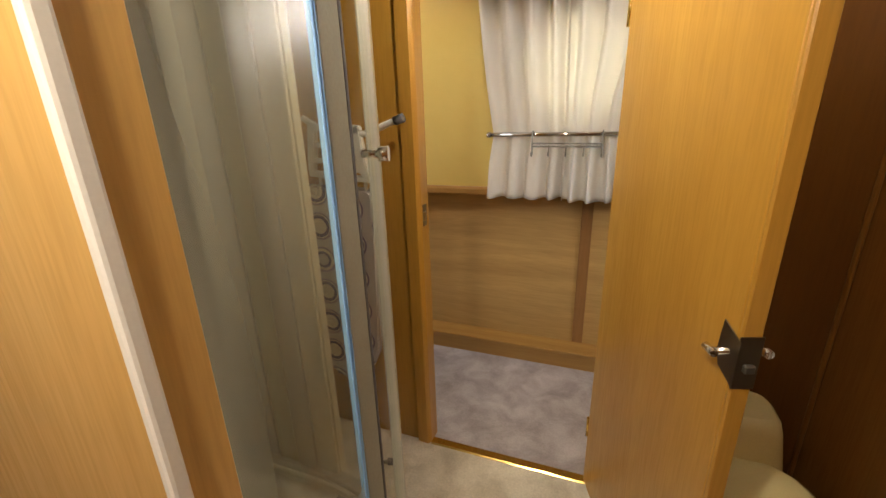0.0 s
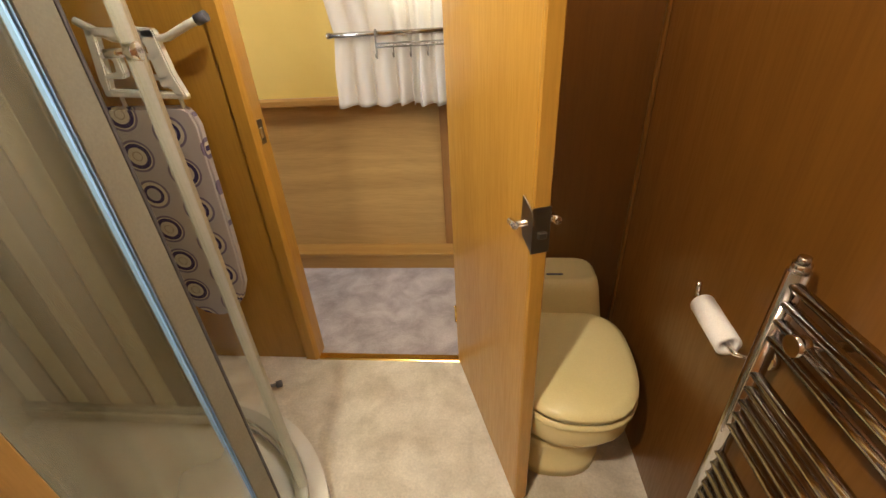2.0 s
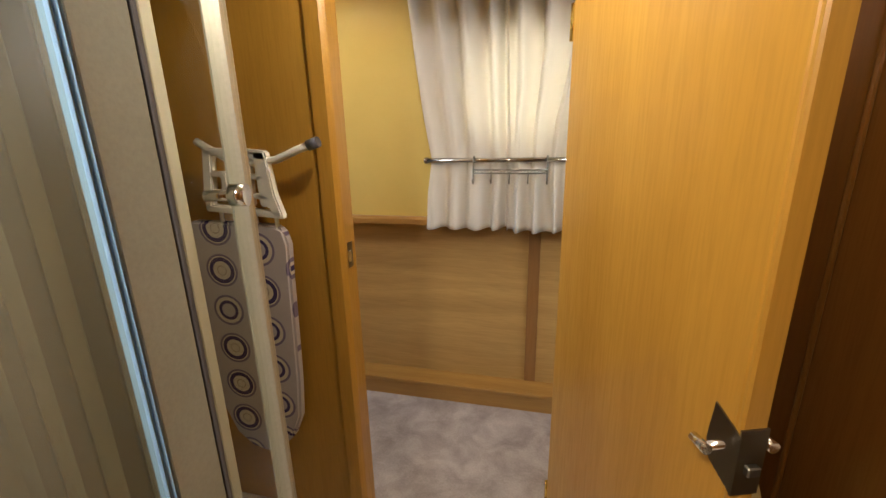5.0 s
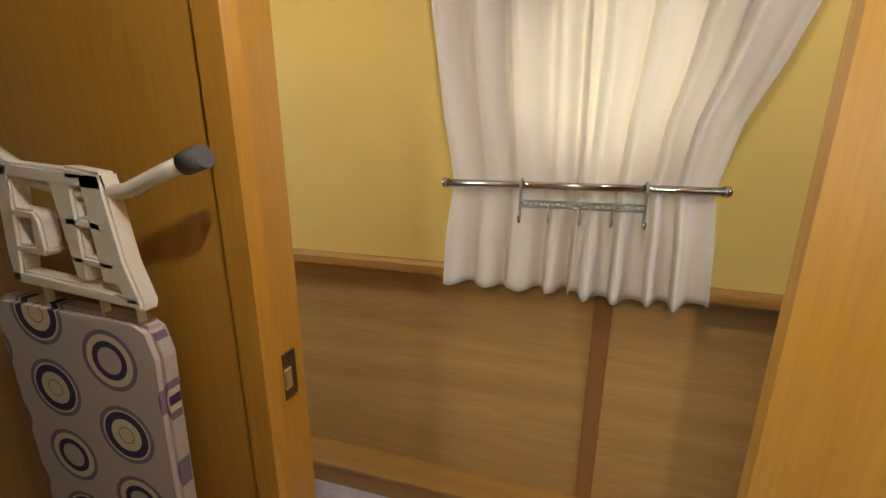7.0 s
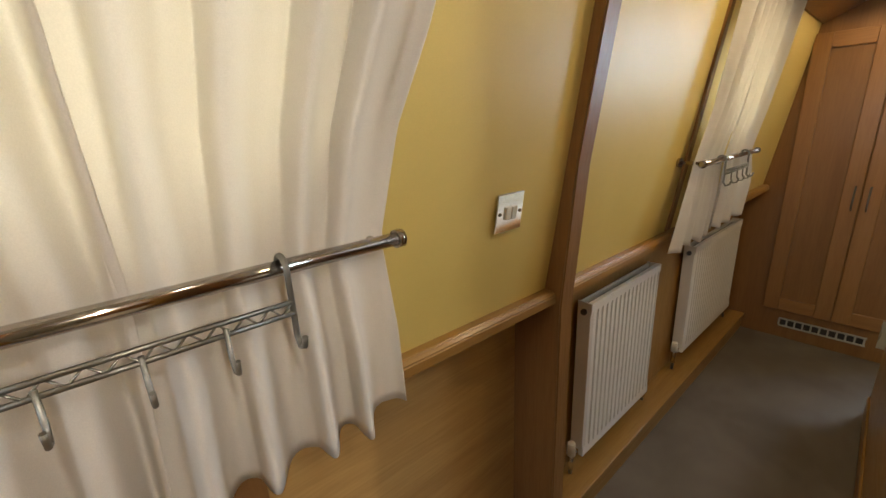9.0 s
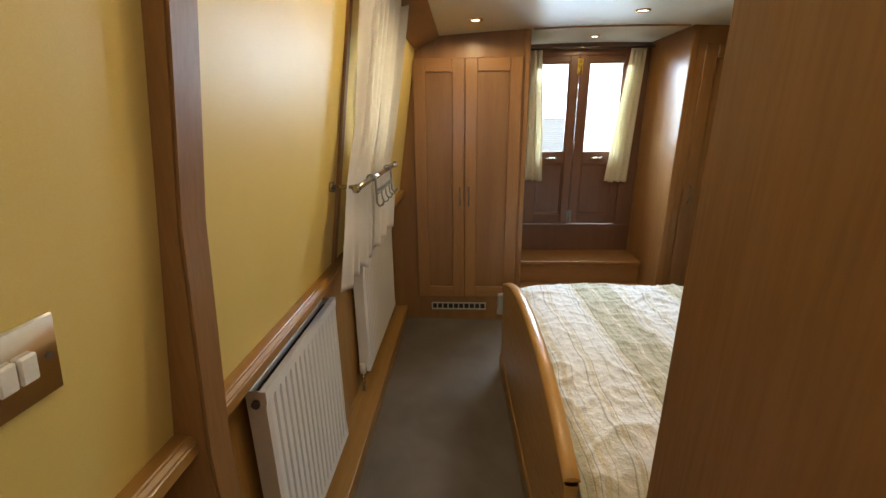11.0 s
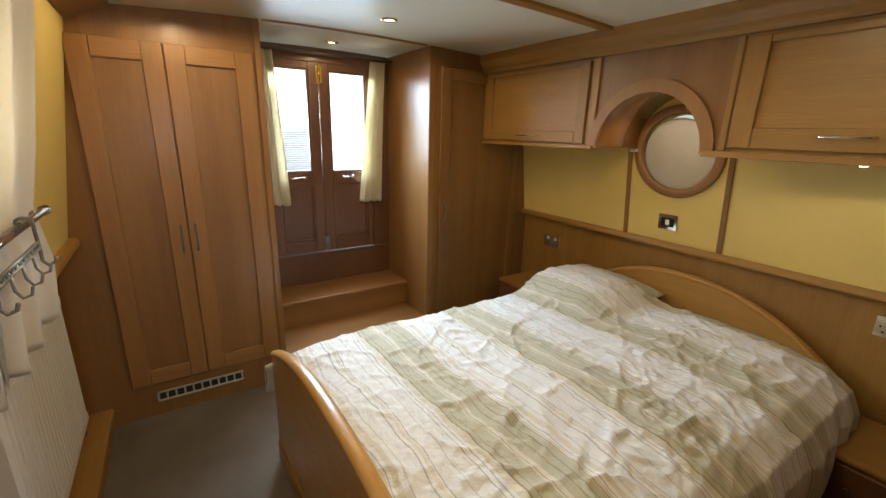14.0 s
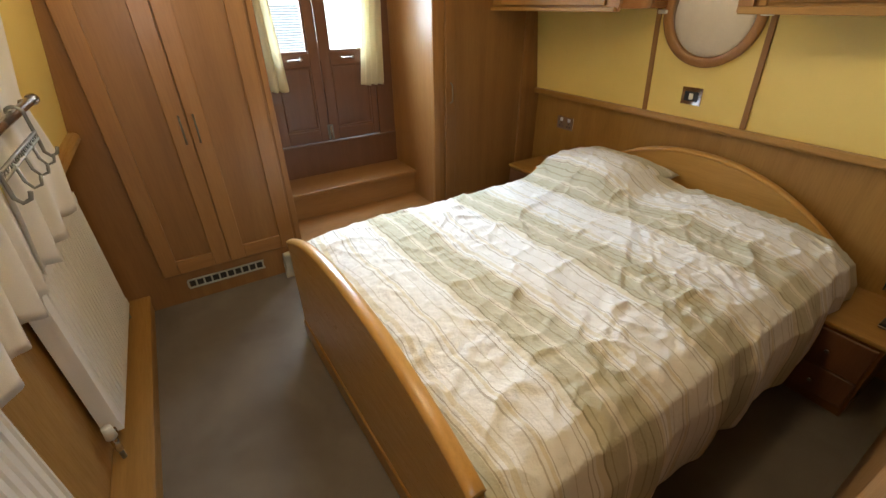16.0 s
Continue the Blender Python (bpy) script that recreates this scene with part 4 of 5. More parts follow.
def pillow(x0, x1, y0, y1, z, h, label, tilt):
    bm = bmesh.new()
    uv = bm.loops.layers.uv.new("UVMap")
    n = 40
    layers = []
    for sgn in (1, -1):
        g = []
        for j in range(n):
            r = []
            for i in range(n):
                a, b = 2 * i / (n - 1) - 1, 2 * j / (n - 1) - 1
                body = max(0.0, (1 - abs(a) ** 3.2) * (1 - abs(b) ** 3.2)) ** 0.55
                x = (x0 + x1) / 2 + a * (x1 - x0) / 2 * (1 - 0.07 * (1 - abs(b) ** 2))
                y = (y0 + y1) / 2 + b * (y1 - y0) / 2 * (1 - 0.05 * (1 - abs(a) ** 2))
                wr = 0.010 * noise.noise(Vector((x * 9, y * 12, sgn))) + 0.006 * noise.noise(Vector((x * 22, y * 20, 4)))
                r.append((bm.verts.new((x, y, z + tilt * (y0 - y) + sgn * h / 2 * body + wr * body)), (x, -y * 1.0)))
            g.append(r)
        layers.append(g)
        for j in range(n - 1):
            for i in range(n - 1):
                q = (g[j][i], g[j][i + 1], g[j + 1][i + 1], g[j + 1][i])
                f = bm.faces.new([p[0] for p in q][::sgn])
                f.smooth = True
                for lp, p in zip(f.loops, list(q)[::sgn]):
                    lp[uv].uv = p[1]
    bmesh.ops.remove_doubles(bm, verts=bm.verts, dist=0.0015)
    bmesh.ops.recalc_face_normals(bm, faces=bm.faces)
    return single("pillow", bm, DUVET, label, "pillow", "pillows on the bed", at=((x0 + x1) / 2, (y0 + y1) / 2, z))


pillow(2.40, 2.99, -2.535, -2.04, 0.622, 0.16, "plump pillow in a striped olive and cream pillowcase", 0.06)
pillow(1.66, 2.30, -2.535, -2.12, 0.535, 0.09, "flattened pillow in striped olive and cream cotton", 0.04)


def nightstand(x0, x1, y0, y1, h, label, knob_x):
    t = thing("nightstand", ((x0 + x1) / 2, (y0 + y1) / 2, 0), label, "nightstand", "nightstands beside the bed")
    part("body", bm_box(x0, x1, y0, y1, 0.0, h - 0.02, 0.002), RED_Z, t)
    part("top", bm_box(x0 - 0.008, x1 + 0.008, y0, y1 + 0.012, h - 0.018, h, 0.005, 2), OAK_X, t)
    for a, b in ((0.05, h * 0.5 - 0.01), (h * 0.5, h - 0.03)):
        d = part("drawer", bm_box(x0 + 0.012, x1 - 0.012, y1 + 0.002, y1 + 0.016, a, b, 0.003), MAHOG_Z, t)
        part("knob", merge(bm_cyl((knob_x, y1 + 0.016, (a + b) / 2), (knob_x, y1 + 0.026, (a + b) / 2), 0.004), bm_cyl((knob_x, y1 + 0.024, (a + b) / 2), (knob_x, y1 + 0.036, (a + b) / 2), 0.010, 0.007)), CHROME, d, "small chrome knob")
    return t


nightstand(1.36, 1.64, -2.60, -2.23, 0.375, "dark wooden two-drawer nightstand with an oak top", 1.49)
nightstand(3.05, 3.45, -2.60, -2.26, 0.44, "small oak-topped nightstand in the corner", 3.25)
phone = thing("handset", (1.40, -2.40, 0.375), "black handset with a silver edge lying on the nightstand", "handset")
part("body", bm_box(1.375, 1.425, -2.47, -2.33, 0.376, 0.396, 0.007, 3), BLACK, phone)
part("trim", bm_box(1.3735, 1.4265, -2.472, -2.328, 0.382, 0.387, 0.002), CHROME, phone)


# ---- switches and sockets ----
def wall_plate(name, label, cat, cx, cz, w, h, y, facing, lean, rockers, finish, insert, holes=False):
    """A plate on a side wall; facing: +1 looks towards +y."""
    t = thing(name, (cx, y, cz - h / 2), label, cat)
    m = Matrix.Translation((cx, y, cz)) @ Matrix.Rotation(lean, 4, "X")
    def put(nm, b, material, par):
        return part(nm, turned(b, m), material, par)
    f = facing
    def bx(x0, x1, d0, d1, z0, z1, bev):
        return bm_box(x0, x1, min(f * d0, f * d1), max(f * d0, f * d1), z0, z1, bev)
    put("plate", bx(-w / 2, w / 2, 0.0, 0.006, -h / 2, h / 2, 0.002), finish, t)
    for i in range(rockers):
        x = (i - (rockers - 1) / 2) * (w * 0.22 if not holes else w * 0.46)
        if holes:
            put("rocker", bx(x - 0.010, x + 0.010, 0.006, 0.010, 0.012, 0.032, 0.001), insert, t)
            for hx, hz in ((0, -0.004), (-0.011, -0.022), (0.011, -0.022)):
                put("pin_hole", bx(x + hx - 0.004, x + hx + 0.004, 0.0055, 0.0066, hz - 0.004, hz + 0.004, 0), BLACK, t)
        else:
            put("rocker", bx(x - w * 0.10, x + w * 0.10, 0.006, 0.011, -h * 0.17, h * 0.17, 0.002), insert, t)
    for sx in (-1, 1):
        b = bm_cyl((sx * w * 0.38, f * 0.0055, 0), (sx * w * 0.38, f * 0.0072, 0), 0.004, seg=12)
        put("screw", b, BRONZE, t)
    return t


wall_plate("light_switch", "chrome two-gang light switch on the yellow side", "light switch", 1.104, 1.218, 0.086, 0.086, wall_y(1.218) - 0.001, -1, math.atan(0.15), 2, CHROME, PLASTIC)
wall_plate("fused_switch", "chrome and black switch plate on the yellow panel", "light switch", 2.483, 1.012, 0.105, 0.086, wall_b(1.012) + 0.001, 1, -math.atan(0.13), 1, CHROME, PLASTIC)
part("surround", turned(bm_box(-0.036, 0.036, 0.0062, 0.008, -0.024, 0.024, 0.002), Matrix.Translation((2.483, wall_b(1.012), 1.012)) @ Matrix.Rotation(-math.atan(0.13), 4, "X")), BLACK, bpy.data.objects["fused_switch"])
wall_plate("wall_socket", "chrome double socket on the oak wall", "socket", 3.32, 0.70, 0.146, 0.086, YB - 0.02, 1, 0, 2, CHROME, PLASTIC, True)
wall_plate("wall_socket", "chrome double socket above the nightstand", "socket", 1.54, 0.76, 0.146, 0.086, YB - 0.02, 1, 0, 2, CHROME, PLASTIC, True)
plug = thing("plug", (1.515, YB + 0.0, 0.735), "black mains plug pushed into the socket", "plug")
part("body", bm_box(1.49, 1.54, YB - 0.012, YB + 0.022, 0.725, 0.77, 0.008, 2), BLACK, plug)
part("cable", bm_tube([(1.515, YB + 0.012, 0.728), (1.513, YB + 0.018, 0.66), (1.50, YB + 0.012, 0.55), (1.49, YB + 0.0, 0.40)], 0.0035, 8), BLACK, plug)


# ---- curtains, rails and hook racks ----
def interp(v, xs_, ys_):
    return float(np.interp(v, xs_, ys_))


def curtain(name, label, material, edge_l, edge_r, z0, z1, yline, amp, folds, seed, plane="x", fixed=0.0):
    """A hanging cloth. edge_l and edge_r give its sides, yline its distance, each as rows of height and place."""
    bm = bmesh.new()
    nu, nv = 180, 46
    g = []
    for j in range(nv):
        v = j / (nv - 1)
        row = []
        for i in range(nu):
            u = i / (nu - 1)
            ph = u * folds * 2 * math.pi + 1.1 * math.sin(u * 5.1 + seed) + 0.5 * math.sin(u * 13 + seed)
            z = z1 - v * (z1 - z0)
            zl, zr = [p[0] for p in edge_l], [p[0] for p in edge_r]
            a = interp(z, zl, [p[1] for p in edge_l]) + (interp(z, zr, [p[1] for p in edge_r]) - interp(z, zl, [p[1] for p in edge_l])) * u
            zy = [p[0] for p in yline]
            k = interp(z, zy, [p[2] for p in yline])
            q = (ph + 0.25 * math.sin(z * 5 + seed)) / (2 * math.pi)
            tri = abs(((q % 1.0) * 2) - 1)
            tri = tri * tri * (3 - 2 * tri)
            w = 1.7 * tri - 0.85 + 0.22 * math.sin(2 * ph + seed + z * 1.2) + 0.30 * noise.noise(Vector((u * 5, z * 1.6, seed)))
            d = interp(z, zy, [p[1] for p in yline]) + amp * k * w
            hem = 0.002 * w + 0.014 * noise.noise(Vector((u * 6, 0, seed)))
            zz = z + (hem * v ** 3)
            along = a + 0.35 * amp * k * math.cos(ph)
            row.append(bm.verts.new((along, d, zz) if plane == "x" else (d, along, zz)))
        g.append(row)
    for j in range(nv - 1):
        for i in range(nu - 1):
            bm.faces.new((g[j][i], g[j][i + 1], g[j + 1][i + 1], g[j + 1][i])).smooth = True
    o = g[0][0].co.copy()
    ob = single(name, bm, material, label, "curtain", at=(o.x, o.y, z0))
    sol = ob.modifiers.new("cloth", "SOLIDIFY")
    sol.thickness, sol.offset = 0.0015, 0
    return ob


YL = [(0.93, 0.005, 0.9), (1.10, -0.012, 0.7), (1.25, -0.018, 0.35), (1.40, -0.045, 0.7), (1.88, -0.105, 1.0)]
YLR = [(z, y - 0.012, k) for z, y, k in YL]
MID1, MID2 = [(0.93, 0.435), (1.25, 0.445), (1.88, 0.43)], [(0.93, 2.36), (1.25, 2.34), (1.88, 2.40)]
MID1R, MID2R = [(z, x - 0.02) for z, x in MID1], [(z, x - 0.02) for z, x in MID2]
curtain("curtain", "cream cotton curtain held against the side by a chrome rail", CURTAIN, [(0.93, 0.06), (1.1, 0.075), (1.25, 0.10), (1.45, 0.075), (1.65, 0.055), (1.88, 0.04)], MID1, 0.947, 1.88, YL, 0.030, 4.4, 1.0)
curtain("curtain", "cream cotton curtain held against the side by a chrome rail", CURTAIN, MID1R, [(0.93, 0.772), (1.1, 0.755), (1.25, 0.735), (1.40, 0.76), (1.52, 0.81), (1.65, 0.85), (1.88, 0.865)], 0.950, 1.88, YLR, 0.034, 4.2, 3.3)
curtain("curtain", "cream cotton curtain tucked behind a chrome rail over the radiator", CURTAIN, [(0.93, 1.95), (1.1, 1.97), (1.25, 2.02), (1.45, 2.06), (1.88, 2.10)], MID2, 0.925, 1.88, YL, 0.020, 4.0, 2.4)
curtain("curtain", "cream cotton curtain tucked behind a chrome rail over the radiator", CURTAIN, MID2R, [(0.93, 2.73), (1.1, 2.75), (1.25, 2.67), (1.40, 2.66), (1.65, 2.70), (1.88, 2.72)], 0.945, 1.88, YLR, 0.022, 2.6, 5.1)


def curtain_rail(x0, x1, z, y, wall_depth):
    t = thing("curtain_rail", ((x0 + x1) / 2, y, z), "polished chrome hold-back rail across the curtain", "rail", "curtain rails")
    part("bar", bm_cyl((x0, y, z), (x1, y, z), 0.0095, seg=20), DARKCHROME, t)
    for x, s in ((x0, -1), (x1, 1)):
        part("end_cap", merge(bm_cyl((x - 0.004 * s, y, z), (x + 0.008 * s, y, z), 0.013, seg=20), bm_cyl((x + 0.008 * s, y, z), (x + 0.013 * s, y, z), 0.013, 0.006, seg=20)), DARKCHROME, t)
        part("bracket", merge(bm_cyl((x - 0.03 * s, y, z), (x - 0.03 * s, wall_depth - 0.004, z), 0.006, seg=12), bm_cyl((x - 0.03 * s, wall_depth - 0.012, z), (x - 0.03 * s, wall_depth, z), 0.016, seg=20)), DARKCHROME, t)
    return t


RZ = 1.25
curtain_rail(0.087, 0.748, RZ, -0.05, wall_y(RZ))
curtain_rail(2.005, 2.685, RZ - 0.01, -0.05, wall_y(RZ))


def hook_rack(x0, x1, z, y):
    t = thing("hook_rack", ((x0 + x1) / 2, y, z - 0.09), "wire hook rack hung over the curtain rail", "hook rack", "hook racks")
    for x in (x0, x1):
        part("hanger", bm_tube([(x, y + 0.012, z - 0.012)] + [(x, y + 0.0145 * math.cos(a), z + 0.0145 * math.sin(a)) for a in np.linspace(0, math.pi, 9)] + [(x, y - 0.0145, z - 0.02), (x, y - 0.016, z - 0.05), (x, y - 0.016, z - 0.082), (x, y - 0.024, z - 0.093), (x, y - 0.036, z - 0.088), (x, y - 0.040, z - 0.075)], 0.0036, 8), STEEL, t)
    part("top_wire", bm_tube([(x0, y - 0.017, z - 0.038), (x1, y - 0.017, z - 0.038)], 0.0032, 8), STEEL, t)
    part("bottom_wire", bm_tube([(x0, y - 0.017, z - 0.052), (x1, y - 0.017, z - 0.052)], 0.0032, 8), STEEL, t)
    n = 22
    part("zigzag_wire", bm_tube([(x0 + (x1 - x0) * i / n, y - 0.017, z - 0.038 - 0.014 * (i % 2)) for i in range(n + 1)], 0.0018, 6), STEEL, t)
    for k in (1, 2, 3):
        x = x0 + (x1 - x0) * k / 4
        part("hook", bm_tube([(x, y - 0.018, z - 0.045), (x, y - 0.02, z - 0.078), (x, y - 0.028, z - 0.092), (x, y - 0.040, z - 0.088), (x, y - 0.044, z - 0.072)], 0.0028, 8), STEEL, t)
    return t


hook_rack(0.288, 0.583, RZ, -0.05)
hook_rack(2.20, 2.50, RZ - 0.01, -0.05)

YC = [(0.94, XR - 0.05, 1.0), (1.90, XR - 0.06, 0.8)]
curtain("door_curtain", "short yellow-cream curtain beside the rear doors", CURTAIN_Y, [(0.94, -0.985), (1.3, -0.965), (1.90, -0.93)], [(0.94, -0.80), (1.90, -0.80)], 0.955, 1.90, YC, 0.018, 3.2, 0.4, "y")
curtain("door_curtain", "short yellow-cream curtain beside the rear doors", CURTAIN_Y, [(0.94, -1.65), (1.3, -1.66), (1.90, -1.68)], [(0.94, -1.465), (1.3, -1.50), (1.90, -1.56)], 0.945, 1.90, YC, 0.020, 3.6, 3.1, "y")
dr = thing("curtain_rod", (XR - 0.06, -1.24, 1.915), "slim brass rod over the rear doors", "rail")
part("rod", bm_cyl((XR - 0.06, -1.72, 1.912), (XR - 0.06, -0.77, 1.912), 0.008), BRONZE, dr)
curtain_head = thing("curtain_track", (2.37, -0.10, 1.88), "white track over the side curtain", "curtain track")
part("track", bm_box(2.03, 2.70, -0.115, -0.085, 1.875, 1.895, 0.003), WHITE, curtain_head)
curtain_head = thing("curtain_track", (0.43, -0.10, 1.88), "white track over the side curtain", "curtain track")
part("track", bm_box(-0.02, 0.90, -0.115, -0.085, 1.875, 1.895, 0.003), WHITE, curtain_head)


# ---- radiators ----
def radiator(x0, x1, z0, z1, yf, label):
    t = thing("radiator", ((x0 + x1) / 2, yf + 0.03, z0), label, "radiator", "panel radiators")
    bm = bmesh.new()
    n = max(6, int((x1 - x0 - 0.03) / 0.0333))
    pts = []
    w = (x1 - x0 - 0.03) / n
    for i in range(n):
        a = x0 + 0.015 + i * w
        pts += [(a, 0.0), (a + w * 0.58, 0.0), (a + w * 0.72, 0.010), (a + w * 0.86, 0.010)]
    pts = [(x0, 0.004)] + pts + [(x1 - 0.015, 0.0), (x1, 0.004)]
    zs = (z0, z0 + 0.03, z0 + 0.045, z1 - 0.045, z1 - 0.03, z1)
    flat = (1, 1, 0, 0, 1, 1)
    rows = [[bm.verts.new((x, yf + (0.0 if q else d), z)) for x, d in pts] for z, q in zip(zs, flat)]
    for a, b in zip(rows, rows[1:]):
        for i in range(len(pts) - 1):
            bm.faces.new((a[i], a[i + 1], b[i + 1], b[i]))
    back = [bm.verts.new(p) for p in ((x0, yf + 0.018, z0), (x1, yf + 0.018, z0), (x1, yf + 0.018, z1), (x0, yf + 0.018, z1))]
    bm.faces.new(back)
    bm.faces.new(rows[0] + [back[1], back[0]])
    bm.faces.new(rows[-1][::-1] + [back[3], back[2]])
    bm.faces.new([r[0] for r in rows] + [back[3], back[0]])
    bm.faces.new([r[-1] for r in rows][::-1] + [back[1], back[2]])
    bmesh.ops.recalc_face_normals(bm, faces=bm.faces)
    part("front_panel", bm, WHITE, t)
    part("back_panel", bm_box(x0 + 0.01, x1 - 0.01, yf + 0.045, yf + 0.055, z0, z1 - 0.005, 0.002), WHITE, t)
    for x in (x0 + 0.003, x1 - 0.007):
        part("side_cover", bm_box(x, x + 0.004, yf + 0.015, yf + 0.055, z0 + 0.02, z1, 0.001), WHITE, t)
    # dark block in place of the shade between the radiator's panels
    part("fin_block", bm_box(x0 + 0.02, x1 - 0.02, yf + 0.022, yf + 0.042, z0 + 0.03, z1 - 0.02, 0), SHADOWGAP, t)
    for i, x in enumerate((x0 - 0.03, x1 + 0.03)):
        s = 1 if i == 0 else -1
        v = part("valve", bm_cyl((x, yf + 0.03, z0 - 0.055), (x, yf + 0.03, z0 + 0.015), 0.011, seg=16), CHROME, t, "chrome radiator valve")
        part("cap", bm_cyl((x, yf + 0.03, z0 + 0.012), (x, yf + 0.03, z0 + 0.062), 0.017, 0.014, seg=20), PLASTIC, v)
        part("elbow", bm_cyl((x, yf + 0.03, z0 + 0.005), (x + s * 0.032, yf + 0.03, z0 + 0.005), 0.009, seg=14), CHROME, v)
        part("pipe", bm_cyl((x, yf + 0.03, 0.10), (x, yf + 0.03, z0 - 0.05), 0.0075, seg=14), STEEL, v)
    part("bleed_plug", bm_cyl((x0 - 0.006, yf + 0.028, z1 - 0.035), (x0 + 0.004, yf + 0.028, z1 - 0.035), 0.011, seg=12), DARKGREY, t)
    return t


radiator(1.63, 2.195, 0.18, 0.805, 0.112, "white fluted panel radiator under the ledge")
radiator(2.62, 3.42, 0.20, 0.78, 0.112, "long white fluted panel radiator beside the wardrobe")


# ---- downlights ----
def downlight(x, y, lit=True):
    z = ceil_z(y)
    t = thing("downlight", (x, y, z - 0.004), "small recessed brass-rimmed ceiling spotlight, lit; the rear three are seen, the others added", "ceiling light", "ceiling spotlights")
    bm = bmesh.new()
    n = 28
    rows = []
    for i in range(n):
        a = 2 * math.pi * i / n
        rows.append([bm.verts.new((x + r * math.cos(a), y + r * math.sin(a), z - d)) for r, d in ((0.024, 0.001), (0.028, 0.006), (0.038, 0.004), (0.040, -0.001))])
    for i in range(n):
        for j in range(3):
            bm.faces.new((rows[i][j], rows[(i + 1) % n][j], rows[(i + 1) % n][j + 1], rows[i][j + 1])).smooth = True
    part("rim", bm, BRASS, t)
    part("lens", bm_cyl((x, y, z - 0.0015), (x, y, z + 0.001), 0.025, seg=24), LAMP_GLOW, t, "glowing lamp face")
    return t


spot_lamp(AC, -2.30, 1.402 + AR - 0.015, 3.0, WARM, 140)
part("lamp_face", bm_cyl((AC, -2.30, 1.402 + AR - 0.0075), (AC, -2.30, 1.402 + AR - 0.0055), 0.020, seg=20), LAMP_GLOW, arch, "small glowing lamp face")
under = thing("locker_light", (1.70, -2.24, 1.38), "small round lit lamp under the overhead locker", "cabinet light")
part("rim", bm_cyl((1.70, -2.24, 1.384), (1.70, -2.24, 1.399), 0.018, 0.022, seg=24), CHROME, under)
part("lamp_face", bm_cyl((1.70, -2.24, 1.3815), (1.70, -2.24, 1.3845), 0.011, seg=20), LAMP_GLOW, under)
spot_lamp(1.70, -2.24, 1.376, 2.2, WARM, 150)
BEDLAMPS = [(3.265, -0.42), (3.255, -1.28), (3.96, -1.24)]
# unseen pair, added to warm the near bed and brighten the window side
UNSEEN = [(1.95, -0.62), (1.95, -1.28)]
for x, y in BEDLAMPS + UNSEEN:
    downlight(x, y)
    spot_lamp(x, y, ceil_z(y) - 0.012, 3.0 if x > 3.9 else LAMP_W[0] if x > 3 else LAMP_W[1] * (1.8 if y > -1 else 0.55), BEDWARM)
# none seen: first two set from shadows, toilet and corridor lamps added as fill
for x, y, w in ((0.33, -2.08, LAMP_W[2] * 0.7), (0.42, -1.02, LAMP_W[2] * 0.28), (0.98, -1.08, LAMP_W[2] * 0.10), (-0.28, -0.42, LAMP_W[3]), (0.88, -0.50, LAMP_W[3] * 1.0)):
    downlight(x, y)
    spot_lamp(x, y, ceil_z(y) - 0.012, w, NEUTRAL if y == -1.02 else WARM)

# ---- washroom: the door ----
door = thing("washroom_door", (0.62, -0.66, 0.005), "golden oak-veneered washroom door standing open", "door")
ang = math.atan2(-1.248 + 0.664, 0.822 - 0.622)
dm = Matrix.Translation((0.622, -0.664, 0)) @ Matrix.Rotation(ang, 4, "Z")
part("leaf", turned(bm_box(0.004, 0.622, 0.0, 0.034, 0.008, 1.855, 0.002), dm), GOLD_Z, door)
part("edge_lipping", turned(bm_box(0.622, 0.632, -0.001, 0.035, 0.008, 1.855, 0.003), dm), GOLD_Z, door, "solid oak edge lipping")
lk_ = part("lock_plate", turned(bm_prism([(0.588, 1.005), (0.582, 0.945), (0.592, 0.917), (0.636, 0.897), (0.636, 0.985)], "y", -0.003, -0.001), dm), BRONZE, door, "worn bronze lock plate")
part("edge_plate", turned(bm_box(0.6315, 0.6345, -0.003, 0.036, 0.895, 0.995, 0.0005), dm), BRONZE, lk_)
part("lever", turned(bm_cyl((0.590, -0.030, 0.955), (0.618, -0.030, 0.955), 0.007, seg=16), dm), CHROME, lk_, "chrome lever")
part("spindle", turned(bm_cyl((0.610, -0.032, 0.955), (0.610, 0.062, 0.955), 0.006, seg=14), dm), CHROME, lk_)
part("back_lever", turned(bm_cyl((0.60, 0.058, 0.955), (0.625, 0.058, 0.955), 0.008, seg=16), dm), CHROME, lk_)
part("latch_bolt", turned(bm_box(0.634, 0.644, 0.008, 0.026, 0.930, 0.945, 0.002), dm), STEEL, lk_)
for z in (0.25, 1.6):
    part("hinge", turned(bm_cyl((0.0, 0.0, z - 0.04), (0.0, 0.0, z + 0.04), 0.006, seg=12), dm), BRASS, door)


# ---- toilet ----
def oval(cx, cy, rx, ry_front, ry_back, n=36, power=2.3):
    pts = []
    for i in range(n):
        a = 2 * math.pi * i / n
        c, s = math.cos(a), math.sin(a)
        r = (abs(c) ** power + abs(s) ** power) ** (-1 / power)
        pts.append((cx + rx * r * c, cy + (ry_back if s > 0 else ry_front) * r * s))
    return pts


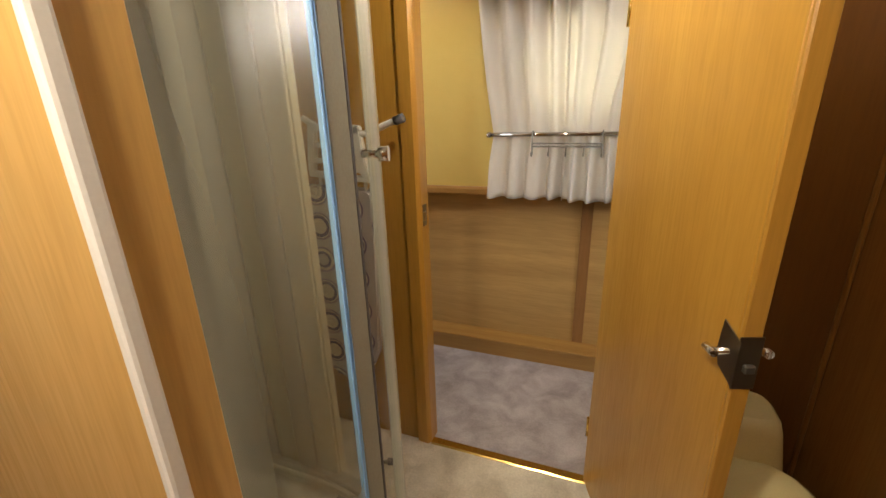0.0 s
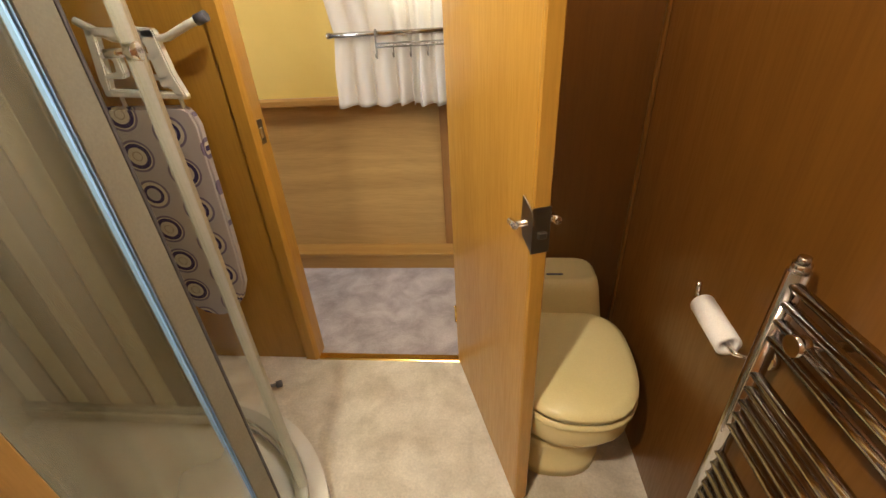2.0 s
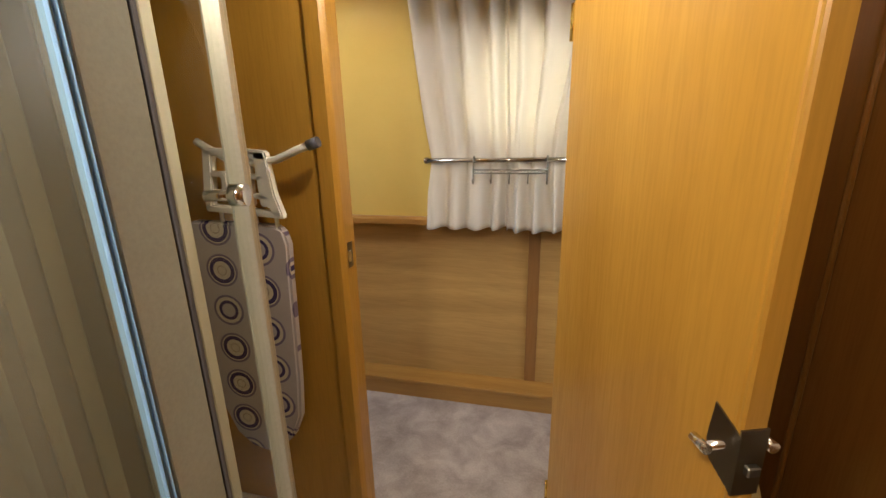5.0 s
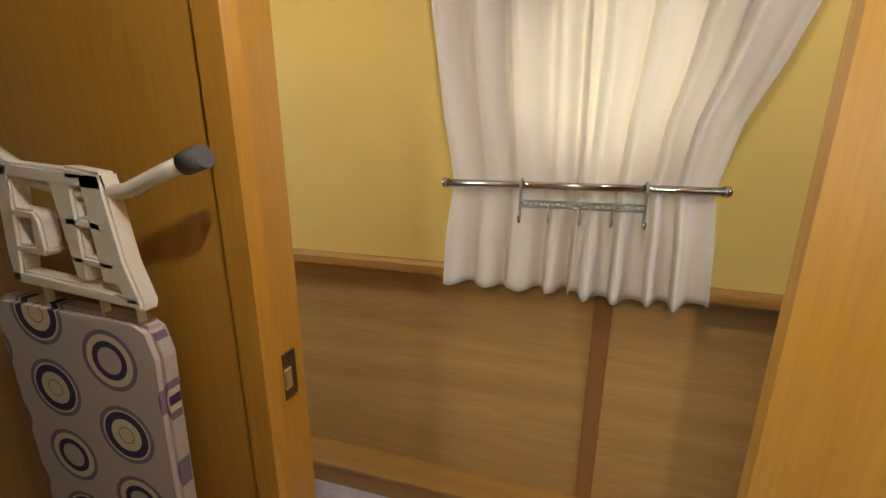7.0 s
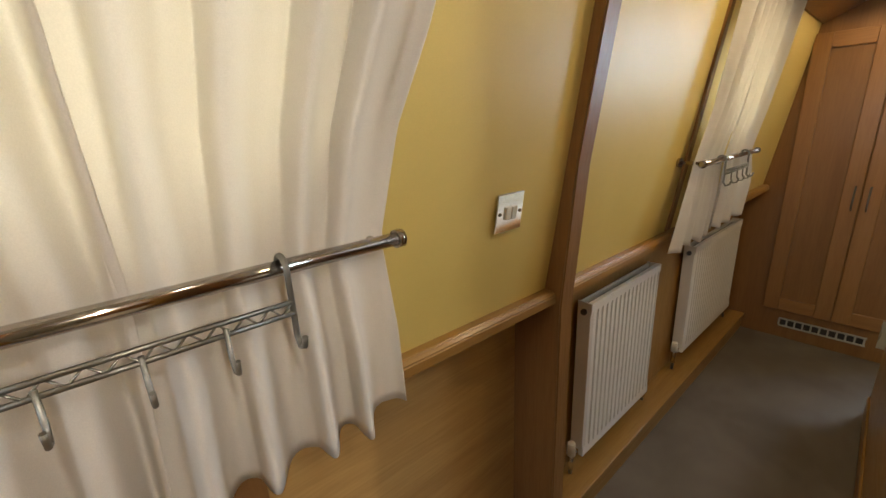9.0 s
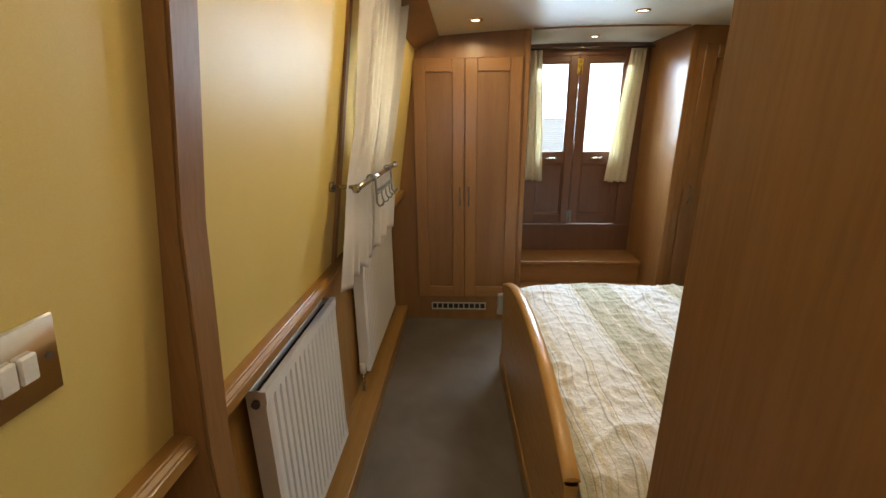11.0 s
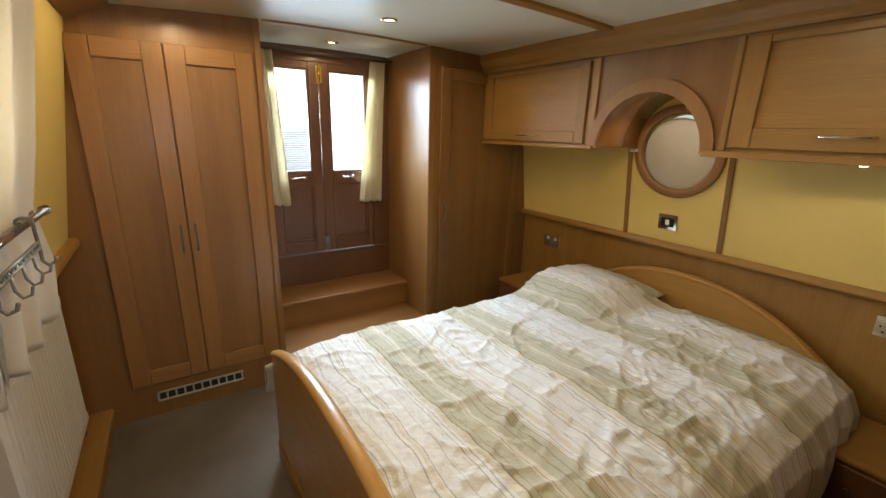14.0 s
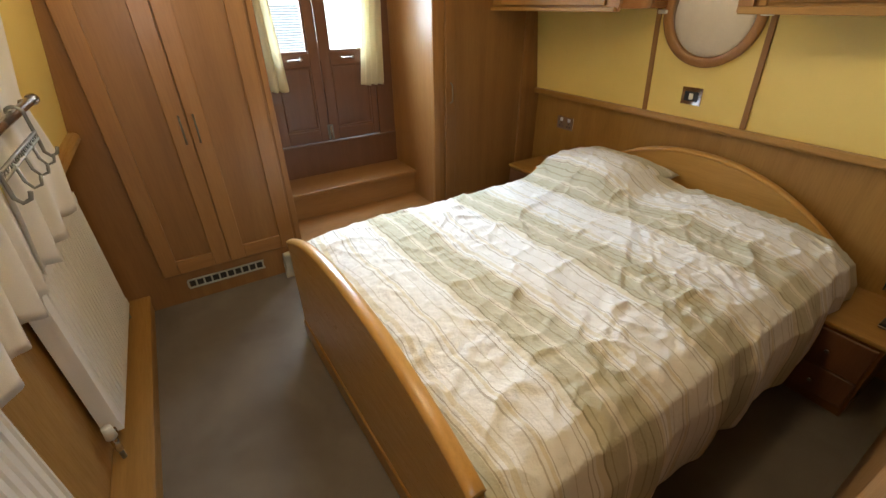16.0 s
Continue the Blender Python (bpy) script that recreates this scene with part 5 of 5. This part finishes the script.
def loft(rings, cap=True):
    bm = bmesh.new()
    vs = [[bm.verts.new((x, y, z)) for x, y in pts] for pts, z in rings]
    n = len(vs[0])
    for a, b in zip(vs, vs[1:]):
        for i in range(n):
            bm.faces.new((a[i], a[(i + 1) % n], b[(i + 1) % n], b[i])).smooth = True
    if cap:
        bm.faces.new(vs[0][::-1])
        bm.faces.new(vs[-1])
    bmesh.ops.recalc_face_normals(bm, faces=bm.faces)
    return bm


toilet = thing("toilet", (0.965, -0.98, 0.0), "ivory cassette toilet with its lid closed, against the partition", "toilet")
TX = 0.965
part("base", loft([(oval(TX, -0.97, 0.158, 0.205, 0.25, 36, 2.6), 0.0), (oval(TX, -0.97, 0.160, 0.207, 0.25, 36, 2.6), 0.055), (oval(TX, -0.97, 0.152, 0.198, 0.25, 36, 2.6), 0.062), (oval(TX, -0.97, 0.152, 0.200, 0.25, 36, 2.6), 0.13), (oval(TX + 0.005, -0.97, 0.156, 0.208, 0.25, 36, 2.6), 0.17)]), CERAMIC, toilet)
part("bowl", loft([(oval(TX + 0.025, -0.97, 0.152, 0.205, 0.2, 36, 2.7), 0.168), (oval(TX + 0.025, -0.985, 0.160, 0.228, 0.2, 36, 2.7), 0.21), (oval(TX + 0.025, -0.995, 0.178, 0.266, 0.16, 36, 2.7), 0.292), (oval(TX + 0.025, -0.985, 0.182, 0.278, 0.15, 36, 2.7), 0.337), (oval(TX + 0.025, -0.985, 0.180, 0.276, 0.15, 36, 2.7), 0.372)]), CERAMIC, toilet)
part("seat", loft([(oval(TX + 0.025, -0.985, 0.182, 0.280, 0.15, 36, 2.7), 0.353), (oval(TX + 0.025, -0.985, 0.190, 0.289, 0.155, 36, 2.7), 0.360), (oval(TX + 0.025, -0.985, 0.190, 0.289, 0.155, 36, 2.7), 0.372), (oval(TX + 0.025, -0.985, 0.184, 0.282, 0.15, 36, 2.7), 0.378)]), CERAMIC, toilet)
part("lid", loft([(oval(TX + 0.025, -0.985, 0.184, 0.283, 0.155, 36, 2.7), 0.402), (oval(TX + 0.025, -0.985, 0.189, 0.287, 0.158, 36, 2.7), 0.388), (oval(TX + 0.025, -0.985, 0.186, 0.284, 0.157, 36, 2.7), 0.402), (oval(TX + 0.025, -0.985, 0.165, 0.262, 0.145, 36, 2.7), 0.413), (oval(TX + 0.025, -0.985, 0.09, 0.16, 0.09, 36, 2.7), 0.419)]), CERAMIC, toilet)
part("cistern", loft([(oval(TX, -0.78, 0.185, 0.085, 0.10, 40, 5), 0.15), (oval(TX, -0.78, 0.175, 0.082, 0.10, 40, 5), 0.36), (oval(TX, -0.775, 0.155, 0.072, 0.095, 40, 5), 0.49), (oval(TX, -0.770, 0.148, 0.066, 0.09, 40, 5), 0.52), (oval(TX, -0.768, 0.135, 0.055, 0.08, 40, 5), 0.532)]), CERAMIC, toilet)
part("flush_panel", bm_box(TX - 0.02, TX + 0.035, -0.800, -0.790, 0.530, 0.535, 0.002), DARKGREY, toilet, "dark flush control strip")
part("flush_lever", bm_tube([(TX + 0.06, -0.86, 0.385), (TX + 0.085, -0.875, 0.405), (TX + 0.105, -0.885, 0.40)], 0.005), DARKGREY, toilet, "grey blade lever")

# ---- towel radiator and paper ----
towel = thing("towel_radiator", (1.18, -1.70, 0.22), "chrome ladder towel radiator on the dark wall", "towel radiator")
TXX = 1.172
for y in (-1.460, -1.93):
    p = part("post", bm_cyl((TXX, y, 0.225), (TXX, y, 0.985), 0.015, seg=20), TOWELCHROME, towel)
    part("top_cap", merge(bm_cyl((TXX, y, 0.985), (TXX, y, 0.998), 0.012, seg=16), bm_cyl((TXX, y, 0.998), (TXX, y, 1.008), 0.008, seg=16)), TOWELCHROME, p)
    part("valve", merge(bm_cyl((TXX, y, 0.17), (TXX, y, 0.225), 0.013, seg=16), bm_cyl((TXX, y, 0.185), (TXX - 0.04, y, 0.185), 0.013, 0.011, seg=16)), TOWELCHROME, p)
    for z in (0.30, 0.90):
        part("wall_bracket", merge(bm_cyl((TXX, y - 0.06 if y < -1.7 else y - 0.06, z), (X_BATH, y - 0.06, z), 0.008, seg=14), bm_cyl((TXX - 0.018, y - 0.06, z), (TXX + 0.0, y - 0.06, z), 0.016, seg=18)), TOWELCHROME, towel)
zt = 0.965
for group in (4, 5, 6, 5):
    for k in range(group):
        if zt > 0.25:
            part("rung", bm_cyl((TXX - 0.004, -1.93, zt), (TXX - 0.004, -1.460, zt), 0.0085, seg=14), TOWELCHROME, towel)
        zt -= 0.032
    zt -= 0.045
holder = thing("toilet_roll_holder", (X_BATH, -1.33, 0.77), "chrome toilet roll holder on the washroom wall", "roll holder")
part("mount", bm_cyl((X_BATH, -1.415, 0.775), (X_BATH - 0.012, -1.415, 0.775), 0.022, seg=24), CHROME, holder)
part("arm", bm_tube([(X_BATH - 0.005, -1.415, 0.775), (1.185, -1.415, 0.775), (1.172, -1.408, 0.776), (1.168, -1.39, 0.778), (1.168, -1.29, 0.790), (1.168, -1.262, 0.795), (1.168, -1.256, 0.81), (1.168, -1.256, 0.825)], 0.005), CHROME, holder)
roll = thing("toilet_roll", (1.168, -1.335, 0.77), "nearly used white toilet roll on its holder", "toilet roll")
rb = bmesh.new()
prof = []
for yy, rr in ((-1.392, 0.012), (-1.392, 0.023), (-1.285, 0.023), (-1.285, 0.012)):
    prof.append([rb.verts.new((1.168 + rr * math.cos(a), yy, 0.779 + (yy + 1.39) * 0.11 + rr * math.sin(a))) for a in np.linspace(0, 2 * math.pi, 28, endpoint=False)])
for a, b in zip(prof, prof[1:] + prof[:1]):
    for i in range(28):
        rb.faces.new((a[i], a[(i + 1) % 28], b[(i + 1) % 28], b[i])).smooth = True
bmesh.ops.recalc_face_normals(rb, faces=rb.faces)
part("paper", rb, PAPER, roll)

# ---- ironing board ----
iron = thing("ironing_board", (-0.34, -0.70, 0.29), "folded ironing board in a ring-print cover hung on the partition", "ironing board")
outline = [(-0.515, 1.10)] + [(-0.515, z) for z in (0.9, 0.7, 0.55)] + [(-0.50, 0.44), (-0.465, 0.35), (-0.41, 0.30), (-0.35, 0.285), (-0.29, 0.31), (-0.235, 0.37), (-0.20, 0.45), (-0.188, 0.58), (-0.180, 0.75), (-0.172, 0.95), (-0.166, 1.05), (-0.178, 1.095), (-0.205, 1.11), (-0.49, 1.115)]
part("cover", bm_prism(outline, "y", -0.735, -0.700, 0.008), RINGS, iron, "grey-lilac cover printed with rings")
PY0, PY1 = -0.742, -0.715
def plate_poly_of(*pts):
    return bm_prism(pts, "y", PY0, PY1, 0.004)
fr = merge(
    plate_poly_of((-0.405, 1.335), (-0.20, 1.320), (-0.195, 1.295), (-0.40, 1.312)),
    plate_poly_of((-0.405, 1.335), (-0.375, 1.33), (-0.39, 1.22), (-0.405, 1.15), (-0.425, 1.15), (-0.425, 1.20)),
    plate_poly_of((-0.27, 1.33), (-0.20, 1.322), (-0.185, 1.20), (-0.165, 1.135), (-0.195, 1.138), (-0.21, 1.165), (-0.235, 1.165), (-0.24, 1.31), (-0.262, 1.31)),
    plate_poly_of((-0.30, 1.312), (-0.255, 1.310), (-0.262, 1.165), (-0.285, 1.165)),
    plate_poly_of((-0.425, 1.170), (-0.175, 1.150), (-0.165, 1.130), (-0.425, 1.148)),
    plate_poly_of((-0.285, 1.262), (-0.215, 1.256), (-0.212, 1.240), (-0.285, 1.246)),
    plate_poly_of((-0.285, 1.205), (-0.205, 1.198), (-0.205, 1.185), (-0.285, 1.190)),
    plate_poly_of((-0.40, 1.268), (-0.345, 1.265), (-0.335, 1.25), (-0.335, 1.205), (-0.345, 1.195), (-0.405, 1.198), (-0.405, 1.212), (-0.36, 1.212), (-0.355, 1.25), (-0.40, 1.252)))
part("plastic_frame", fr, PLASTIC, iron, "moulded white plastic rest")
part("leg_tube", bm_tube([(-0.43, -0.728, 1.352), (-0.40, -0.728, 1.335), (-0.34, -0.728, 1.305), (-0.25, -0.728, 1.290), (-0.17, -0.728, 1.298), (-0.10, -0.728, 1.325), (-0.062, -0.728, 1.337)], 0.011, 12), PLASTIC, iron, "white painted steel foot")
part("foot_cap", bm_tube([(-0.068, -0.728, 1.335), (-0.036, -0.728, 1.345)], 0.0145, 14), DARKGREY, iron)
for x in (-0.39, -0.27, -0.20):
    part("rod", bm_cyl((x, -0.722, 1.09), (x, -0.722, 1.16), 0.006, seg=12), PLASTIC, iron)
part("hook", merge(bm_cyl((-0.31, -0.673, 1.30), (-0.31, -0.725, 1.30), 0.005, seg=12), bm_cyl((-0.31, -0.673, 1.30), (-0.31, -0.678, 1.30), 0.014, seg=16)), STEEL, iron)

iron.location.x += 0.012

# ---- shower ----
SCX, SCY, SR = -0.25, -1.55, 0.50


def shower_line(r, a0=0.0, a1=90.0, near=True, far=True, n=26):
    """The plan of the quadrant: along the near side, round the curve and along the far side."""
    pts = [(SCX + r, -1.757), (SCX + r, -1.66)] if near else []
    pts += [(SCX + r * math.cos(a), SCY + r * math.sin(a)) for a in np.linspace(radians(a0), radians(a1), n)]
    return pts + ([(-0.45, SCY + r), (-0.995, SCY + r)] if far else [])


def wall_along(line, thick, z0, z1, *span):
    bm = bmesh.new()
    a = shower_line(line, *span)
    b = shower_line(line + thick, *span)
    v = [[bm.verts.new((x, y, z)) for x, y in l] for l in (a, b) for z in (z0, z1)]
    for i in range(len(a) - 1):
        for p, q in ((0, 1), (1, 3), (3, 2), (2, 0)):
            bm.faces.new((v[p][i], v[p][i + 1], v[q][i + 1], v[q][i])).smooth = (p, q) in ((0, 1), (3, 2))
    for i in (0, -1):
        bm.faces.new([v[k][i] for k in (0, 1, 3, 2)])
    bmesh.ops.recalc_face_normals(bm, faces=bm.faces)
    return bm


shower = thing("shower_enclosure", (-0.3, -1.5, 0.0), "quadrant shower enclosure with curved glass, its door slid open", "shower")
tray = part("tray", merge(wall_along(0.49, 0.075, 0.0, 0.085), wall_along(0.475, 0.02, 0.075, 0.105), bm_prism(shower_line(0.49) + [(-0.995, -1.757)], "z", 0.01, 0.04)), TRAY, shower, "white acrylic shower tray")
part("fixed_glass", wall_along(0.500, 0.006, 0.13, 1.86, 0.0, 1.5, True, False), FROST, shower, "hazy fixed glass panel")
part("door_glass", wall_along(0.500, 0.006, 0.13, 1.86, 1.5, 28.0, False, False), SHOWERGLASS, shower, "clear water-spotted sliding door")
for o in shower.children:
    if "glass" in o.name:
        o.visible_shadow = False
part("bottom_track", wall_along(0.480, 0.036, 0.106, 0.132), ALU, shower)
part("top_track", wall_along(0.480, 0.036, 1.86, 1.90), ALU, shower)


def profile(angle, wide, deep, material, name="profile", r=SR + 0.003, label=""):
    m = Matrix.Translation((SCX + r * math.cos(angle), SCY + r * math.sin(angle), 0)) @ Matrix.Rotation(angle, 4, "Z")
    return part(name, turned(merge(bm_box(-deep / 2, deep / 2, -wide / 2, -wide / 6, 0.13, 1.86, 0.003), bm_box(-deep / 2 + 0.003, deep / 2 - 0.003, -wide / 6, wide / 6, 0.13, 1.86, 0), bm_box(-deep / 2, deep / 2, wide / 6, wide / 2, 0.13, 1.86, 0.003)), m), material, shower, label)


profile(radians(28), 0.026, 0.024, ALU, label="satin aluminium door profile")
TAUPE = mottled("taupe_seal_strip", (0.33, 0.345, 0.29), (0.38, 0.395, 0.34), 5, 0.6, 200, 0.0001, 0.1, 0.1)
part("seal_strip", turned(bm_box(-0.003, 0.003, -0.027, 0.027, 0.13, 1.86, 0.001), Matrix.Translation((SCX + 0.503 * math.cos(radians(5.4)), SCY + 0.503 * math.sin(radians(5.4)), 0)) @ Matrix.Rotation(radians(5.4), 4, "Z")), TAUPE, shower, "matt grey seal strip")
part("seal_lip", turned(bm_box(-0.005, 0.005, -0.003, 0.003, 0.13, 1.86, 0.001), Matrix.Translation((SCX + 0.503 * math.cos(radians(9.0)), SCY + 0.503 * math.sin(radians(9.0)), 0)) @ Matrix.Rotation(radians(9.0), 4, "Z")), DARKGREY, shower, "dark rubber lip")
profile(radians(1.5), 0.009, 0.010, EDGE, "glass_edge", label="blue-tinted edge of the glass door, with reflected daylight in its colour")
kn = part("knob", bm_cyl((0.250, -1.397, 1.30), (0.266, -1.392, 1.30), 0.012, seg=18), CHROME, shower, "small chrome door knob")
part("stem", bm_cyl((0.224, -1.405, 1.30), (0.252, -1.396, 1.30), 0.006, seg=14), CHROME, kn)
structure("wall_shower_near", bm_box(-1.0, 0.262, -1.814, -1.760, 0.0, 1.96, 0.002), wood("light_veneer", (0.52, 0.31, 0.085), (0.66, 0.43, 0.15), "z", 0.34, 0.5, 0.2), "pale oak-veneered panel at the end of the shower", "wall")
structure("trim_shower_edge", bm_box(0.256, 0.269, -1.826, -1.809, 0.0, 1.94, 0.004, 2), WHITE, "white edging strip on the shower panel", "trim")
liner = thing("shower_liner", (-0.6, -1.5, 0.04), "olive-grey ribbed shower wall liner", "shower liner")
for i in range(9):
    x = -0.96 + i * 0.125
    part("board", bm_box(x, x + 0.118, -1.759, -1.750 + 0.004 * (i % 2), 0.04, 1.93, 0.003), SHOWERWALL, liner)
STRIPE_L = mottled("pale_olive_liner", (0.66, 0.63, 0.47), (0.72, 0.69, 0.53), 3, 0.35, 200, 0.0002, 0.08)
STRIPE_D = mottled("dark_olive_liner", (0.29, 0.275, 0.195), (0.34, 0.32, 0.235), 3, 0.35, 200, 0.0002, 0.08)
# added wall; its alternating pale and dark boards make the bands behind the glass
structure("wall_shower_far", bm_box(-1.0, -0.20, -1.040, -1.010, 0.0, 1.96, 0.002), SHOWERWALL, "plain olive wall added at the far side of the shower", "wall")
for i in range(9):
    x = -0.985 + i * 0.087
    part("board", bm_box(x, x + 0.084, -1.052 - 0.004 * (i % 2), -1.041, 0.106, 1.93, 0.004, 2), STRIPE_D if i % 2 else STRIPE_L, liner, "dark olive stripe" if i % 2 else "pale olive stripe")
for i in range(5):
    y = -1.735 + i * 0.125
    part("board", bm_box(-0.985, -0.975 + 0.004 * (i % 2), y, y + 0.118, 0.04, 1.93, 0.003), SHOWERWALL, liner)
foot = thing("door_bumper", (-0.12, -0.85, 0.0), "small grey rubber-tipped door stop on the floor", "door stop")
part("peg", bm_cyl((-0.155, -0.865, 0.022), (-0.118, -0.85, 0.022), 0.007, seg=14), STEEL, foot)
part("tip", bm_cyl((-0.120, -0.851, 0.022), (-0.100, -0.843, 0.022), 0.014, seg=16), DARKGREY, foot)
part("pad", bm_cyl((-0.15, -0.863, 0.0), (-0.15, -0.863, 0.024), 0.009, seg=14), STEEL, foot)

# ---- outside the rear doors ----
HATCH = mat("pale_blue_paint", (0.74, 0.82, 0.92), 0.5)
hatch = thing("louvred_hatch", (5.0, -0.95, 0.6), "pale slatted hatch on the deck outside the doors", "hatch")
for i in range(46):
    part("slat", bm_box(5.0, 5.02, -1.45, -0.50, 0.60 + i * 0.018, 0.614 + i * 0.018, 0.003), HATCH, hatch)
part("post", bm_box(5.03, 5.06, -1.45, -1.41, 0.0, 1.42, 0.003), WHITE, hatch)
part("post", bm_box(5.03, 5.06, -0.54, -0.50, 0.0, 1.42, 0.003), WHITE, hatch)
structure("backdrop", bm_box(60.0, 60.2, -60, 40, -5, 45, 0), glow("overcast_glow", (0.86, 0.93, 1.0), 3.6), "pale overcast sky beyond the boat", "backdrop")
structure("deck", bm_box(XR + 0.06, 7.0, -2.8, 0.4, -0.05, 0.0, 0), ALU, "plain grey aft deck", "deck")
